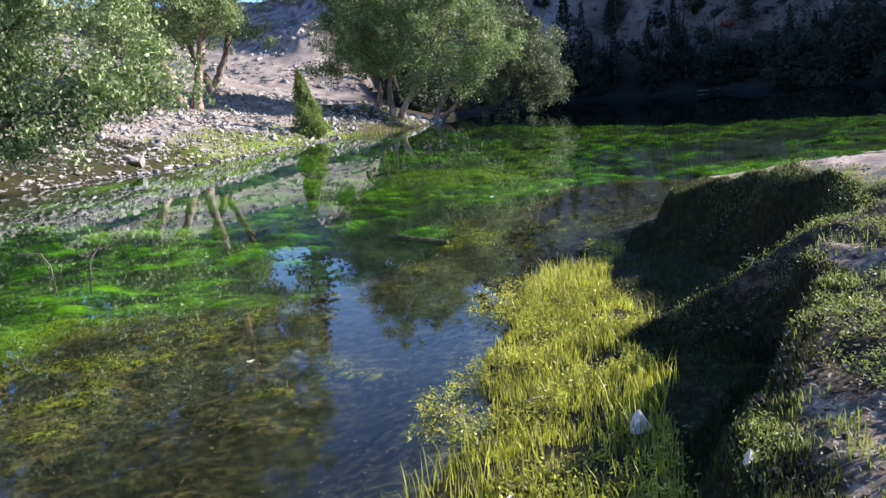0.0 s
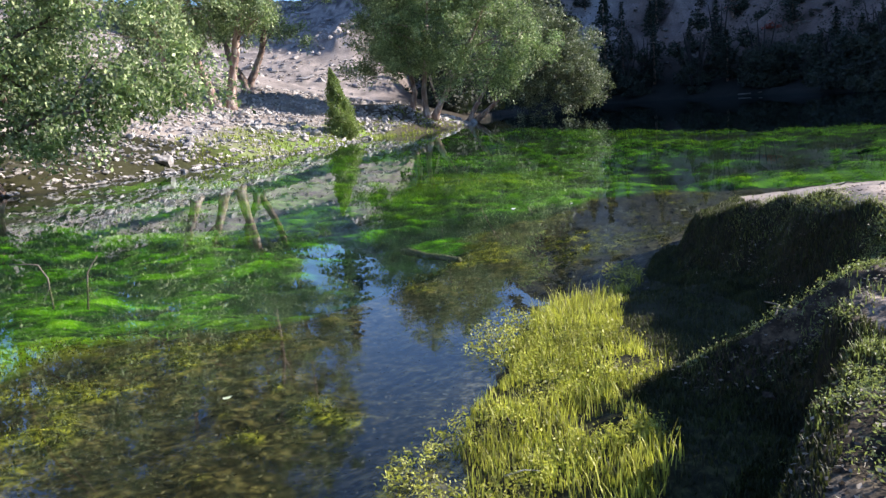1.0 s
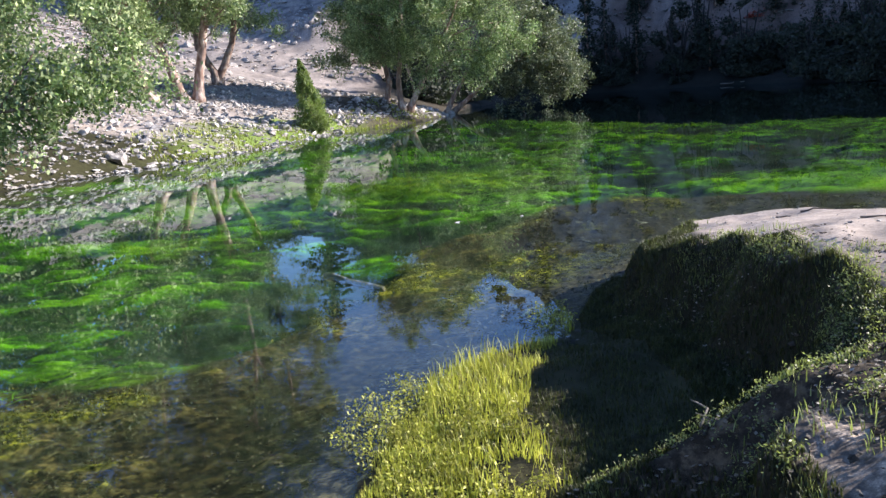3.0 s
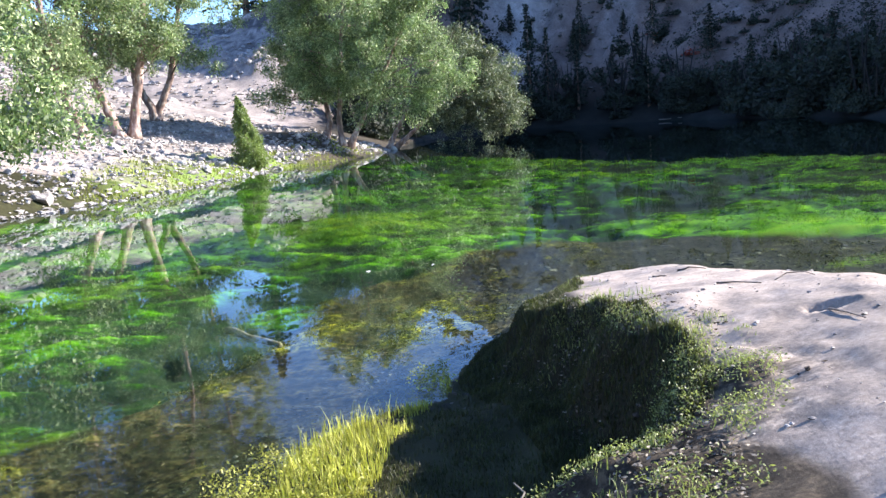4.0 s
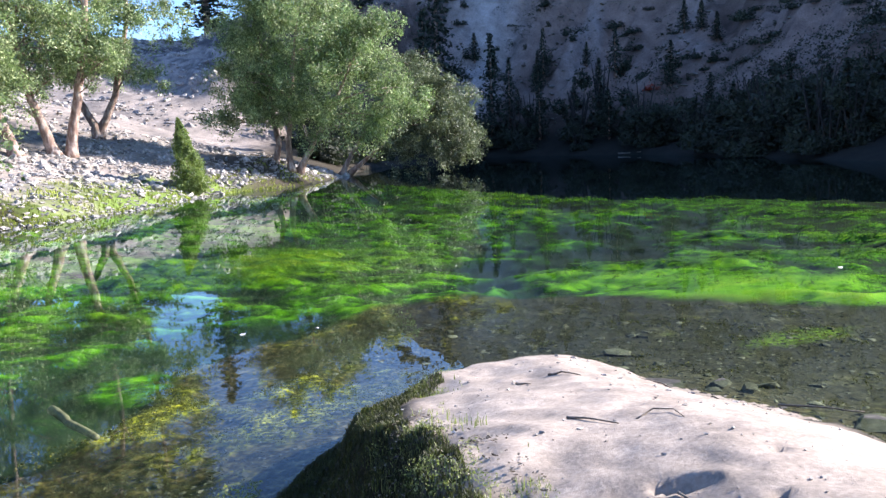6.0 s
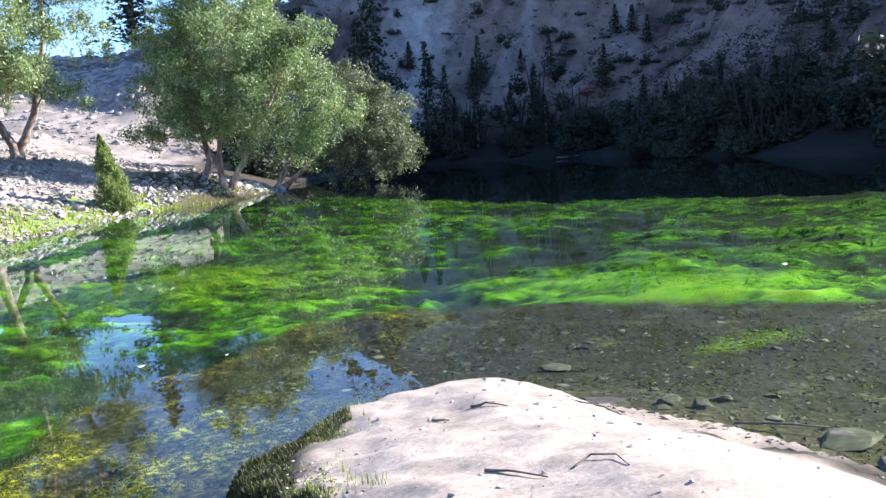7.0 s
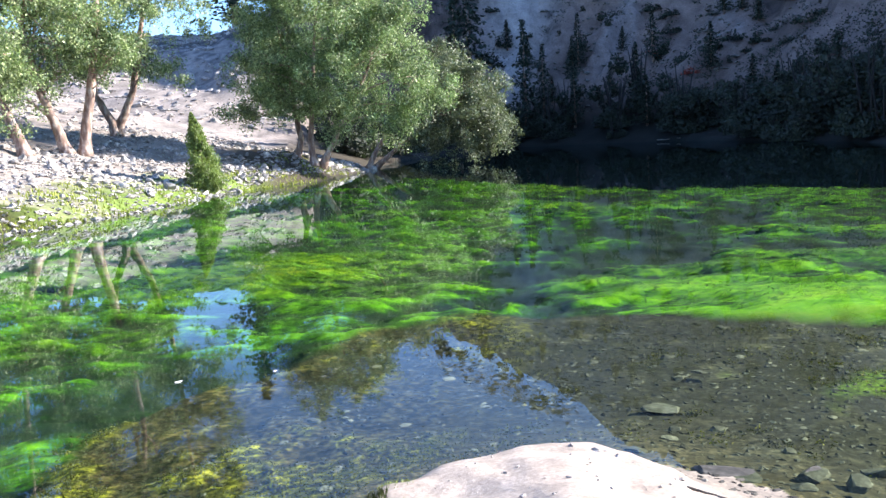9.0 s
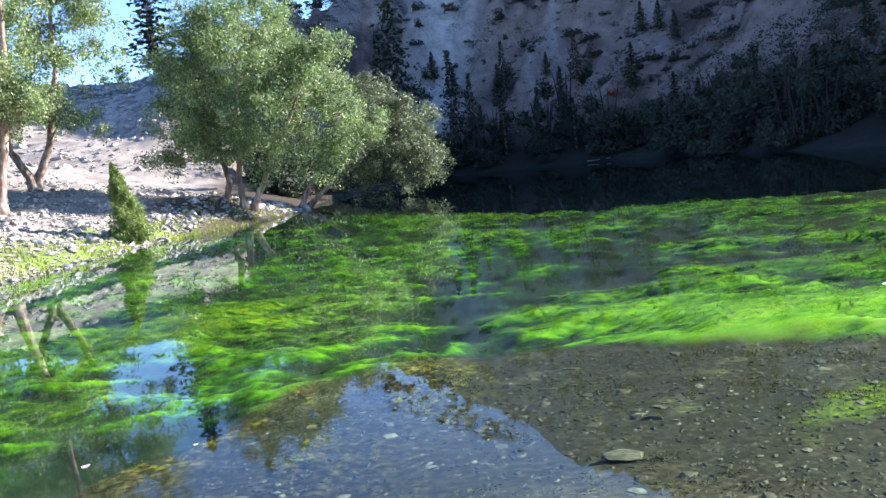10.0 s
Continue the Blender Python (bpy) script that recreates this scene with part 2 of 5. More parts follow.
def bend(a, c, sag, n=6):
    """A curved path from a to c whose middle is moved by sag."""
    a, c = Vector(a), Vector(c)
    m = (a + c) / 2 + Vector(sag)
    return [a * (1 - t) ** 2 + m * (2 * t * (1 - t)) + c * t * t for t in [i / (n - 1) for i in range(n)]]


def leaf_quads(centres, size, droop=0.3, slim=0.5, gen=rng):
    """Small folded leaves, four corners each, at the given centres."""
    n = len(centres)
    a = gen.uniform(0, 2 * np.pi, n)
    b = gen.normal(-droop, 0.6, n)
    long = np.stack([np.cos(a) * np.cos(b), np.sin(a) * np.cos(b), np.sin(b)], 1)
    other = gen.normal(0, 1, (n, 3))
    wide = np.cross(long, other)
    wide /= np.linalg.norm(wide, axis=1, keepdims=True) + 1e-9
    s = size * gen.uniform(0.6, 1.3, (n, 1))
    v = np.stack([centres - long * s * 0.5, centres + wide * s * slim * 0.5, centres + long * s * 0.5, centres - wide * s * slim * 0.5], 1).reshape(-1, 3)
    f = np.arange(4 * n).reshape(-1, 4)
    return v, f


# ---- materials ----
def material(name):
    m = bpy.data.materials.new(name)
    m.use_nodes = True
    return m, m.node_tree.nodes, m.node_tree.links, m.node_tree.nodes["Principled BSDF"]


def ramp(nodes, stops):
    r = nodes.new("ShaderNodeValToRGB")
    while len(r.color_ramp.elements) < len(stops):
        r.color_ramp.elements.new(0.5)
    for e, (at, c) in zip(r.color_ramp.elements, stops):
        e.position, e.color = at, (*c, 1)
    return r


def noise_node(nodes, links, scale, detail=6, rough=0.6, stretch=None):
    n = nodes.new("ShaderNodeTexNoise")
    n.inputs["Scale"].default_value, n.inputs["Detail"].default_value, n.inputs["Roughness"].default_value = scale, detail, rough
    c = nodes.new("ShaderNodeTexCoord")
    if stretch:
        m = nodes.new("ShaderNodeMapping")
        m.inputs["Scale"].default_value = stretch
        links.new(c.outputs["Object"], m.inputs[0])
        links.new(m.outputs[0], n.inputs["Vector"])
    else:
        links.new(c.outputs["Object"], n.inputs["Vector"])
    return n


def mixed(nodes, links, fac, a, b, mode="MIX"):
    m = nodes.new("ShaderNodeMix")
    m.data_type, m.blend_type = "RGBA", mode
    for sock, v in ((m.inputs[0], fac), (m.inputs[6], a), (m.inputs[7], b)):
        if isinstance(v, (int, float)):
            sock.default_value = v
        elif isinstance(v, tuple):
            sock.default_value = (*v, 1)
        else:
            links.new(v, sock)
    return m.outputs[2]


def bumped(nodes, links, bsdf, source, strength, distance):
    b = nodes.new("ShaderNodeBump")
    b.inputs["Strength"].default_value, b.inputs["Distance"].default_value = strength, distance
    links.new(source, b.inputs["Height"])
    links.new(b.outputs[0], bsdf.inputs["Normal"])


def speckled(name, stops, scale, rough=0.9, bump=0.4, distance=0.02, coarse=None, stretch=None):
    m, nodes, links, bsdf = material(name)
    fine = noise_node(nodes, links, scale, 8, 0.65, stretch)
    colour = ramp(nodes, stops)
    links.new(fine.outputs[0], colour.inputs[0])
    out = colour.outputs[0]
    if coarse:
        big = noise_node(nodes, links, coarse, 3, 0.5, stretch)
        r = ramp(nodes, [(0.35, (0.62, 0.62, 0.62)), (0.65, (1.15, 1.15, 1.15))])
        links.new(big.outputs[0], r.inputs[0])
        out = mixed(nodes, links, 1.0, out, r.outputs[0], "MULTIPLY")
    info = nodes.new("ShaderNodeObjectInfo")
    r = ramp(nodes, [(0.0, (0.8, 0.8, 0.8)), (1.0, (1.15, 1.13, 1.1))])
    links.new(info.outputs["Random"], r.inputs[0])
    out = mixed(nodes, links, 1.0, out, r.outputs[0], "MULTIPLY")
    links.new(out, bsdf.inputs["Base Color"])
    bsdf.inputs["Roughness"].default_value = rough
    bumped(nodes, links, bsdf, fine.outputs[0], bump, distance)
    return m


def leafy(name, low, high, through_colour, share=0.35, rough=0.5, patch=0.0, swing=(0.55, 1.35)):
    """Leaves that differ one by one and, with patch, by clumps of that frequency."""
    m, nodes, links, bsdf = material(name)
    geo = nodes.new("ShaderNodeNewGeometry")
    r = ramp(nodes, [(0.0, low), (0.6, tuple(0.68 * a + 0.32 * b for a, b in zip(low, high))), (1.0, high)])
    links.new(geo.outputs["Random Per Island"], r.inputs[0])
    out = r.outputs[0]
    t = nodes.new("ShaderNodeBsdfTranslucent")
    t.inputs[0].default_value = (*through_colour, 1)
    if patch:
        tone = noise_node(nodes, links, patch, 4, 0.6)
        k = ramp(nodes, [(0.34, (swing[0] * 1.02, swing[0], swing[0])), (0.64, (swing[1] * 1.02, swing[1], swing[1] * 0.95))])
        links.new(tone.outputs[0], k.inputs[0])
        out = mixed(nodes, links, 1.0, out, k.outputs[0], "MULTIPLY")
        links.new(mixed(nodes, links, 1.0, through_colour, k.outputs[0], "MULTIPLY"), t.inputs[0])
    links.new(out, bsdf.inputs["Base Color"])
    bsdf.inputs["Roughness"].default_value = rough
    mix = nodes.new("ShaderNodeMixShader")
    mix.inputs[0].default_value = share
    links.new(bsdf.outputs[0], mix.inputs[1])
    links.new(t.outputs[0], mix.inputs[2])
    links.new(mix.outputs[0], nodes["Material Output"].inputs[0])
    return m


def ground_material():
    """Soil, rock and bed from the cover colours; algae mats broken up finely by the second layer of numbers."""
    m, nodes, links, bsdf = material("ground")
    att = nodes.new("ShaderNodeVertexColor")
    att.layer_name = "cover"
    mats = nodes.new("ShaderNodeVertexColor")
    mats.layer_name = "mats"
    split = nodes.new("ShaderNodeSeparateColor")
    links.new(mats.outputs[0], split.inputs[0])

    def sums(op, a, b):
        n = nodes.new("ShaderNodeMath")
        n.operation = op
        for sock, v in zip(n.inputs, (a, b)):
            if isinstance(v, (int, float)):
                sock.default_value = v
            else:
                links.new(v, sock)
        return n.outputs[0]
    fine = noise_node(nodes, links, 38, 8, 0.7)
    mid = noise_node(nodes, links, 5.5, 6, 0.6)
    a = ramp(nodes, [(0.30, (0.70, 0.70, 0.70)), (0.7, (1.27, 1.27, 1.27))])
    b = ramp(nodes, [(0.30, (0.74, 0.74, 0.74)), (0.7, (1.25, 1.25, 1.25))])
    links.new(fine.outputs[0], a.inputs[0])
    links.new(mid.outputs[0], b.inputs[0])
    c = mixed(nodes, links, 1.0, att.outputs[0], a.outputs[0], "MULTIPLY")
    c = mixed(nodes, links, 1.0, c, b.outputs[0], "MULTIPLY")
    big = noise_node(nodes, links, 0.45, 7, 0.7)
    d = ramp(nodes, [(0.32, (0.66, 0.66, 0.66)), (0.68, (1.33, 1.33, 1.33))])
    links.new(big.outputs[0], d.inputs[0])
    c = mixed(nodes, links, 1.0, c, d.outputs[0], "MULTIPLY")
    litter = noise_node(nodes, links, 13, 10, 0.75)
    e = ramp(nodes, [(0.42, (0.10, 0.10, 0.09)), (0.48, (0.5, 0.5, 0.48)), (0.535, (1.25, 1.22, 1.15)), (0.60, (3.0, 2.9, 2.6))])
    links.new(litter.outputs[0], e.inputs[0])
    c = mixed(nodes, links, att.outputs["Alpha"], c, mixed(nodes, links, 1.0, c, e.outputs[0], "MULTIPLY"))
    # algae: broad mats torn by filaments
    torn = noise_node(nodes, links, 1.5, 9, 0.72, (0.8, 1.25, 1))
    wisp = noise_node(nodes, links, 9, 5, 0.65, (0.35, 1.6, 1))
    level = sums("ADD", split.outputs[1], sums("MULTIPLY", sums("SUBTRACT", torn.outputs[0], 0.5), 1.5))
    level = sums("ADD", level, sums("MULTIPLY", sums("SUBTRACT", wisp.outputs[0], 0.5), 0.5))
    hue = ramp(nodes, [(0.28, (0.006, 0.020, 0.012)), (0.42, (0.012, 0.048, 0.010)), (0.53, (0.045, 0.16, 0.004)), (0.62, (0.115, 0.34, 0.006)), (0.78, (0.22, 0.50, 0.012)), (0.95, (0.30, 0.52, 0.03))])
    links.new(level, hue.inputs[0])
    olive = mixed(nodes, links, sums("MULTIPLY", split.outputs[2], 0.85), hue.outputs[0], mixed(nodes, links, 1.0, hue.outputs[0], (1.35, 0.80, 0.8), "MULTIPLY"))
    c = mixed(nodes, links, split.outputs[0], c, olive)
    links.new(c, bsdf.inputs["Base Color"])
    bsdf.inputs["Roughness"].default_value = 0.95
    bsdf.inputs["Specular IOR Level"].default_value = 0.2
    bumped(nodes, links, bsdf, fine.outputs[0], 0.4, 0.010)
    return m


def water_material():
    m, nodes, links, bsdf = material("water")
    nodes.remove(bsdf)
    clear = nodes.new("ShaderNodeBsdfTransparent")
    clear.inputs[0].default_value = (0.87, 0.95, 0.78, 1)
    gloss = nodes.new("ShaderNodeBsdfGlossy")
    gloss.inputs["Roughness"].default_value = 0.012
    gloss.inputs["Color"].default_value = (0.72, 0.76, 0.81, 1)
    ripple = noise_node(nodes, links, 1.6, 3, 0.5)
    bump = nodes.new("ShaderNodeBump")
    bump.inputs["Strength"].default_value, bump.inputs["Distance"].default_value = 0.05, 0.01
    links.new(ripple.outputs[0], bump.inputs["Height"])
    links.new(bump.outputs[0], gloss.inputs["Normal"])
    facing = nodes.new("ShaderNodeLayerWeight")
    facing.inputs["Blend"].default_value = 0.5
    power = nodes.new("ShaderNodeMath")
    power.operation = "POWER"
    power.inputs[1].default_value = 5.0
    links.new(facing.outputs["Facing"], power.inputs[0])
    fres = nodes.new("ShaderNodeMath")
    fres.operation = "MULTIPLY_ADD"
    fres.inputs[1].default_value, fres.inputs[2].default_value = 0.98, 0.02
    links.new(power.outputs[0], fres.inputs[0])
    mix = nodes.new("ShaderNodeMixShader")
    links.new(fres.outputs[0], mix.inputs[0])
    links.new(clear.outputs[0], mix.inputs[1])
    links.new(gloss.outputs[0], mix.inputs[2])
    links.new(mix.outputs[0], nodes["Material Output"].inputs[0])
    return m


M_GROUND, M_WATER = ground_material(), water_material()
M_ROCK = speckled("grey_rock", [(0.3, (0.12, 0.108, 0.10)), (0.48, (0.32, 0.295, 0.275)), (0.70, (0.62, 0.59, 0.56))], 6, 0.85, 0.5, 0.03, 1.2)
M_BARK = speckled("pale_bark", [(0.3, (0.11, 0.06, 0.045)), (0.5, (0.34, 0.23, 0.18)), (0.66, (0.62, 0.53, 0.46))], 5, 0.9, 0.6, 0.03, 1.1, (1, 1, 0.35))
M_LITTER = leafy("leaf_litter", (0.02, 0.015, 0.008), (0.17, 0.135, 0.08), (0.08, 0.06, 0.03), 0.1, 0.8)
M_DRY = leafy("dry_leaf", (0.04, 0.03, 0.02), (0.42, 0.37, 0.29), (0.14, 0.11, 0.07), 0.15, 0.8)
M_EARTH = speckled("dark_earth", [(0.3, (0.02, 0.015, 0.010)), (0.5, (0.06, 0.045, 0.032)), (0.72, (0.15, 0.12, 0.095))], 40, 0.95, 0.4, 0.006)
M_WOOD = speckled("dead_wood", [(0.3, (0.08, 0.065, 0.05)), (0.6, (0.24, 0.20, 0.16))], 14, 0.9, 0.4, 0.01)
M_LEAF = leafy("birch_leaf", (0.05, 0.08, 0.032), (0.56, 0.65, 0.33), (0.21, 0.34, 0.11), 0.32, 0.55, 0.8, (0.6, 1.3))
M_WILLOW = leafy("willow_leaf", (0.035, 0.05, 0.028), (0.32, 0.38, 0.25), (0.15, 0.20, 0.08), 0.3, 0.5, 0.9)
M_DARKBARK = speckled("dark_bark", [(0.3, (0.05, 0.03, 0.024)), (0.5, (0.15, 0.10, 0.08)), (0.7, (0.36, 0.27, 0.22))], 5, 0.9, 0.6, 0.03, 1.1, (1, 1, 0.35))
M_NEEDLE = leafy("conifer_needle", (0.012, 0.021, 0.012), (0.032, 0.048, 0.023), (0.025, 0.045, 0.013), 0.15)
M_JUNIPER = leafy("juniper_scale", (0.09, 0.13, 0.04), (0.26, 0.33, 0.10), (0.24, 0.34, 0.07), 0.35)
# bush leaves with the mountain's shade deepened in their colour
M_BUSH = leafy("shaded_bush_leaf", (0.02, 0.028, 0.018), (0.055, 0.068, 0.042), (0.03, 0.05, 0.02), 0.2, 0.7, 0.5)
M_RED = leafy("red_bush_leaf", (0.22, 0.03, 0.02), (0.42, 0.07, 0.03), (0.40, 0.06, 0.02), 0.3)
# grass of the shaded scarp, darkened for its shade; M_TUFT is the lit grass
M_TURF_SHADE = leafy("shaded_short_grass", (0.02, 0.026, 0.008), (0.085, 0.095, 0.03), (0.07, 0.09, 0.02), 0.3, 0.6, 6.0)
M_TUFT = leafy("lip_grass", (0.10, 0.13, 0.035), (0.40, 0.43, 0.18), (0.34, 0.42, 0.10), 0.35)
M_MARGIN = leafy("margin_grass", (0.09, 0.12, 0.02), (0.42, 0.48, 0.10), (0.30, 0.38, 0.05), 0.35, 0.6, 0.8)
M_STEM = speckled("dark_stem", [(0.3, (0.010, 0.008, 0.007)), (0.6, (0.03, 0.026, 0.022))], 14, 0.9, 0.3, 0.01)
M_WEED = leafy("water_weed", (0.03, 0.024, 0.006), (0.20, 0.185, 0.022), (0.10, 0.11, 0.02), 0.2, 0.8, 2.2, (0.35, 1.6))
M_ALGA = leafy("algae_strand", (0.06, 0.19, 0.008), (0.23, 0.46, 0.02), (0.15, 0.35, 0.01), 0.2, 0.8, 1.2, (0.45, 1.25))
M_PEBBLE = speckled("pebble", [(0.3, (0.04, 0.036, 0.03)), (0.5, (0.075, 0.068, 0.056)), (0.75, (0.17, 0.155, 0.13))], 9, 0.8, 0.3, 0.01, 2.0)
def gravel_material():
    m, nodes, links, bsdf = material("gravel")
    geo = nodes.new("ShaderNodeNewGeometry")
    r = ramp(nodes, [(0.0, (0.014, 0.012, 0.009)), (0.5, (0.024, 0.021, 0.017)), (0.85, (0.062, 0.054, 0.042)), (1.0, (0.17, 0.155, 0.13))])
    links.new(geo.outputs["Random Per Island"], r.inputs[0])
    fine = noise_node(nodes, links, 30, 4, 0.6)
    shade = ramp(nodes, [(0.3, (0.7, 0.7, 0.7)), (0.7, (1.25, 1.25, 1.25))])
    links.new(fine.outputs[0], shade.inputs[0])
    links.new(mixed(nodes, links, 1.0, r.outputs[0], shade.outputs[0], "MULTIPLY"), bsdf.inputs["Base Color"])
    bsdf.inputs["Roughness"].default_value = 0.8
    return m


M_GRAVEL = gravel_material()
M_TAN = speckled("tan_stone", [(0.3, (0.10, 0.09, 0.075)), (0.5, (0.17, 0.155, 0.13)), (0.75, (0.26, 0.24, 0.21))], 8, 0.85, 0.4, 0.02, 2.0)
M_PALE = speckled("pale_scrap", [(0.3, (0.5, 0.49, 0.47)), (0.7, (0.8, 0.79, 0.76))], 12, 0.7, 0.2, 0.004)
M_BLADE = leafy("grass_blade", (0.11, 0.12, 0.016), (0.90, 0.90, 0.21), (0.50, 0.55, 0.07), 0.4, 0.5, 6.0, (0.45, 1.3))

# ---- ground ----
def steps(*runs):
    out = []
    for a, b, s in runs:
        out += list(np.linspace(a, b, max(2, int(round((b - a) / s)) + 1))[:-1])
    return np.array(out + [runs[-1][1]])


GX = steps((-700, -150, 50), (-150, -40, 5), (-40, -14, 0.5), (-14, -4, 0.2), (-4, -1.5, 0.1), (-1.5, 1.0, 0.06), (1.0, 4.5, 0.035), (4.5, 6.5, 0.06), (6.5, 14, 0.14), (14, 40, 0.5), (40, 100, 1.4), (100, 160, 3), (160, 700, 60))
GY = steps((-500, -40, 40), (-40, -4, 3), (-4, 1, 0.25), (1, 3.6, 0.06), (3.6, 7.6, 0.035), (7.6, 11, 0.06), (11, 20, 0.1), (20, 36, 0.2), (36, 72, 0.4), (72, 150, 1.0), (150, 700, 50))
gx, gy = np.meshgrid(GX, GY)
gz, gsd = land(gx, gy)
nx, ny = len(GX), len(GY)


def cover_colours(x, y, z, sd):
    col = np.zeros((*x.shape, 3))

    def lay(weight, colour):
        col[...] = col * (1 - weight[..., None]) + np.array(colour) * weight[..., None]
    out, deep = np.maximum(-sd, 0), np.maximum(sd, 0)
    ang, far = np.degrees(np.arctan2(x - 3, y - 5)), np.hypot(x - 3, y - 5)
    n1, n2, n3 = fbm(x, y, 1.3, 4, 51), fbm(x, y, 6, 4, 52), fbm(x, y, 0.4, 3, 53)
    lay(np.ones_like(x), (0.345, 0.287, 0.238))
    lay(smooth(30, 60, far), (0.245, 0.213, 0.19))
    lay(smooth(30, 60, far) * smooth(0.0, 0.4, n2 + 0.6 * n1), (0.16, 0.14, 0.125))                                   # pale dry soil
    up = inside_distance(UPLAND, x, y)
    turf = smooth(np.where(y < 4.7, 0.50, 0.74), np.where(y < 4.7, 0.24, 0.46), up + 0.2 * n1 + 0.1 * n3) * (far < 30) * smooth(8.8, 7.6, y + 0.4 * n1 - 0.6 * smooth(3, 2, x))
    lay(turf, (0.022, 0.019, 0.009))              # ground under thin turf, the scarp's shade put into its colour
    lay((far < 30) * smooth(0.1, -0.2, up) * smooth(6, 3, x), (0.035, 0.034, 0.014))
    lay((far < 9) * (x > 0.9) * smooth(5.9, 4.9, y + 0.5 * n1) * smooth(1.15, 0.7, up + 0.3 * n1 + 0.15 * n3) * smooth(0.28, 0.5, up + 0.1 * n3), (0.25, 0.2, 0.16))
    lay((far < 9) * (x > 0.9) * smooth(5.9, 4.9, y + 0.5 * n1) * smooth(1.0, 0.5, up + 0.3 * n1) * smooth(0.0, 0.3, n3) * smooth(0.28, 0.5, up + 0.1 * n3), (0.075, 0.057, 0.04))
    lay(smooth(-2, -5, ang) * smooth(84, 100, far + 8 * n2), (0.085, 0.08, 0.08))      # upper hill greyed darker, its shade put into the colour
    # soil of the weedy patches, darkened partly for shade among the plants
    lay(smooth(0.3, 0.6, herb_patch(x, y) + 0.35 * n3) * (far < 10), (0.06, 0.048, 0.034))
    leftw = smooth(-2, -6, ang) * (far > 14)
    lay(leftw * smooth(4.6, 1.2, out + 1.6 * n1) * smooth(30, 37, y + 3 * n1) * smooth(54, 49, y) * (out > 0), (0.13, 0.185, 0.04))   # green wet margin
    lay(leftw * smooth(1.5, 4, out) * smooth(-0.3, 0.6, n2 + n3), (0.32, 0.275, 0.245))
    lay((far > 38) * (x > -6) * (y < 75) * smooth(3.5, 1.0, out + n1) * (out > 0) * smooth(48, 51, y), (0.075, 0.08, 0.03))
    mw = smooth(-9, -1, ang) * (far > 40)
    # far shore soil, blackened for the shade under overhanging bushes
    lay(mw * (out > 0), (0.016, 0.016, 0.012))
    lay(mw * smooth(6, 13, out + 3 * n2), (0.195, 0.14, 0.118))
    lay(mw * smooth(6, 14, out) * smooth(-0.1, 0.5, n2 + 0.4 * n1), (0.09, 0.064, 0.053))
    lay(mw * smooth(12, 20, out) * smooth(0.2, 0.5, fbm(x * 1.6 - y * 0.9, (x + y) * 0.35, 10, 3, 55)), (0.22, 0.175, 0.158))
    lay(mw * smooth(7, 12, out) * np.exp(-((x - 17 - 0.3 * (y - 120)) / (1.5 + 0.12 * np.maximum(y - 112, 0))) ** 2), (0.36, 0.32, 0.30))
    lay(smooth(5.5, 2.5, np.hypot((x + 1.2) * 0.8, (y - 56) * 0.55) + n1) * (out > 0.1), (0.07, 0.058, 0.042))      # humus under the willow, darkened further for the tree's shade
    # shaded strip behind the willow, its shade painted as dark ground
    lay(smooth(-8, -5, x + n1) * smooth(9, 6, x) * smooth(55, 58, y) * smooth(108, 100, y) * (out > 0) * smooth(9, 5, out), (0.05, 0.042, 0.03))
    # bed
    under = (sd > 0).astype(float)
    lay(under, (0.026, 0.024, 0.019))
    lay(under * smooth(0.0, 0.5, n1 + 0.5 * n2), (0.028, 0.027, 0.018))
    lay(under * smooth(0.3, 0.7, n3 + 0.3 * n2), (0.075, 0.067, 0.048))
    lay(under * smooth(1.5, 0.1, deep + 0.3 * n3) * (far < 14) * smooth(1.0, 2.6, x), (0.06, 0.049, 0.036))
    lay(under * smooth(0.35, 0.0, deep) * (far < 14), (0.09, 0.068, 0.042))
    weed = smooth(2.4, -1.0, x - 0.28 * (y - 6) + 0.8 * n1) * smooth(0.2, 0.9, deep)
    lay(under * weed, (0.024, 0.020, 0.007))
    lay(under * weed * smooth(0.0, 0.5, n2 * 0.6 + n1), (0.062, 0.068, 0.008))
    lay(under * weed * smooth(0.2, 0.7, n3), (0.085, 0.068, 0.030))
    moss, mossy = moss_lump(x, y), smooth(2.6, 0.8, x - 0.28 * (y - 6)) * smooth(0.1, 0.5, deep)
    lay(under * mossy, (0.050, 0.038, 0.016))
    lay(under * mossy * smooth(0.05, 0.4, moss), (0.125, 0.12, 0.012))
    lay(under * mossy * smooth(0.45, 0.8, moss), (0.21, 0.19, 0.02))
    lay(under * mossy * smooth(-0.1, -0.4, moss), (0.022, 0.017, 0.008))
    streak = np.exp(-(((x - 7.3) * 0.9 + (y - 12.0) * 0.45) / 0.9) ** 2 - (((y - 12.0) * 0.9 - (x - 7.3) * 0.45) / 0.28) ** 2)
    lay(under * smooth(0.25, 0.6, streak + 0.3 * n3), (0.10, 0.16, 0.012))
    # bed blackened where the mountain's shadow lies on the water
    lay(under * shadow_water(x, y), (0.010, 0.014, 0.010))
    return np.clip(col, 0, 1)


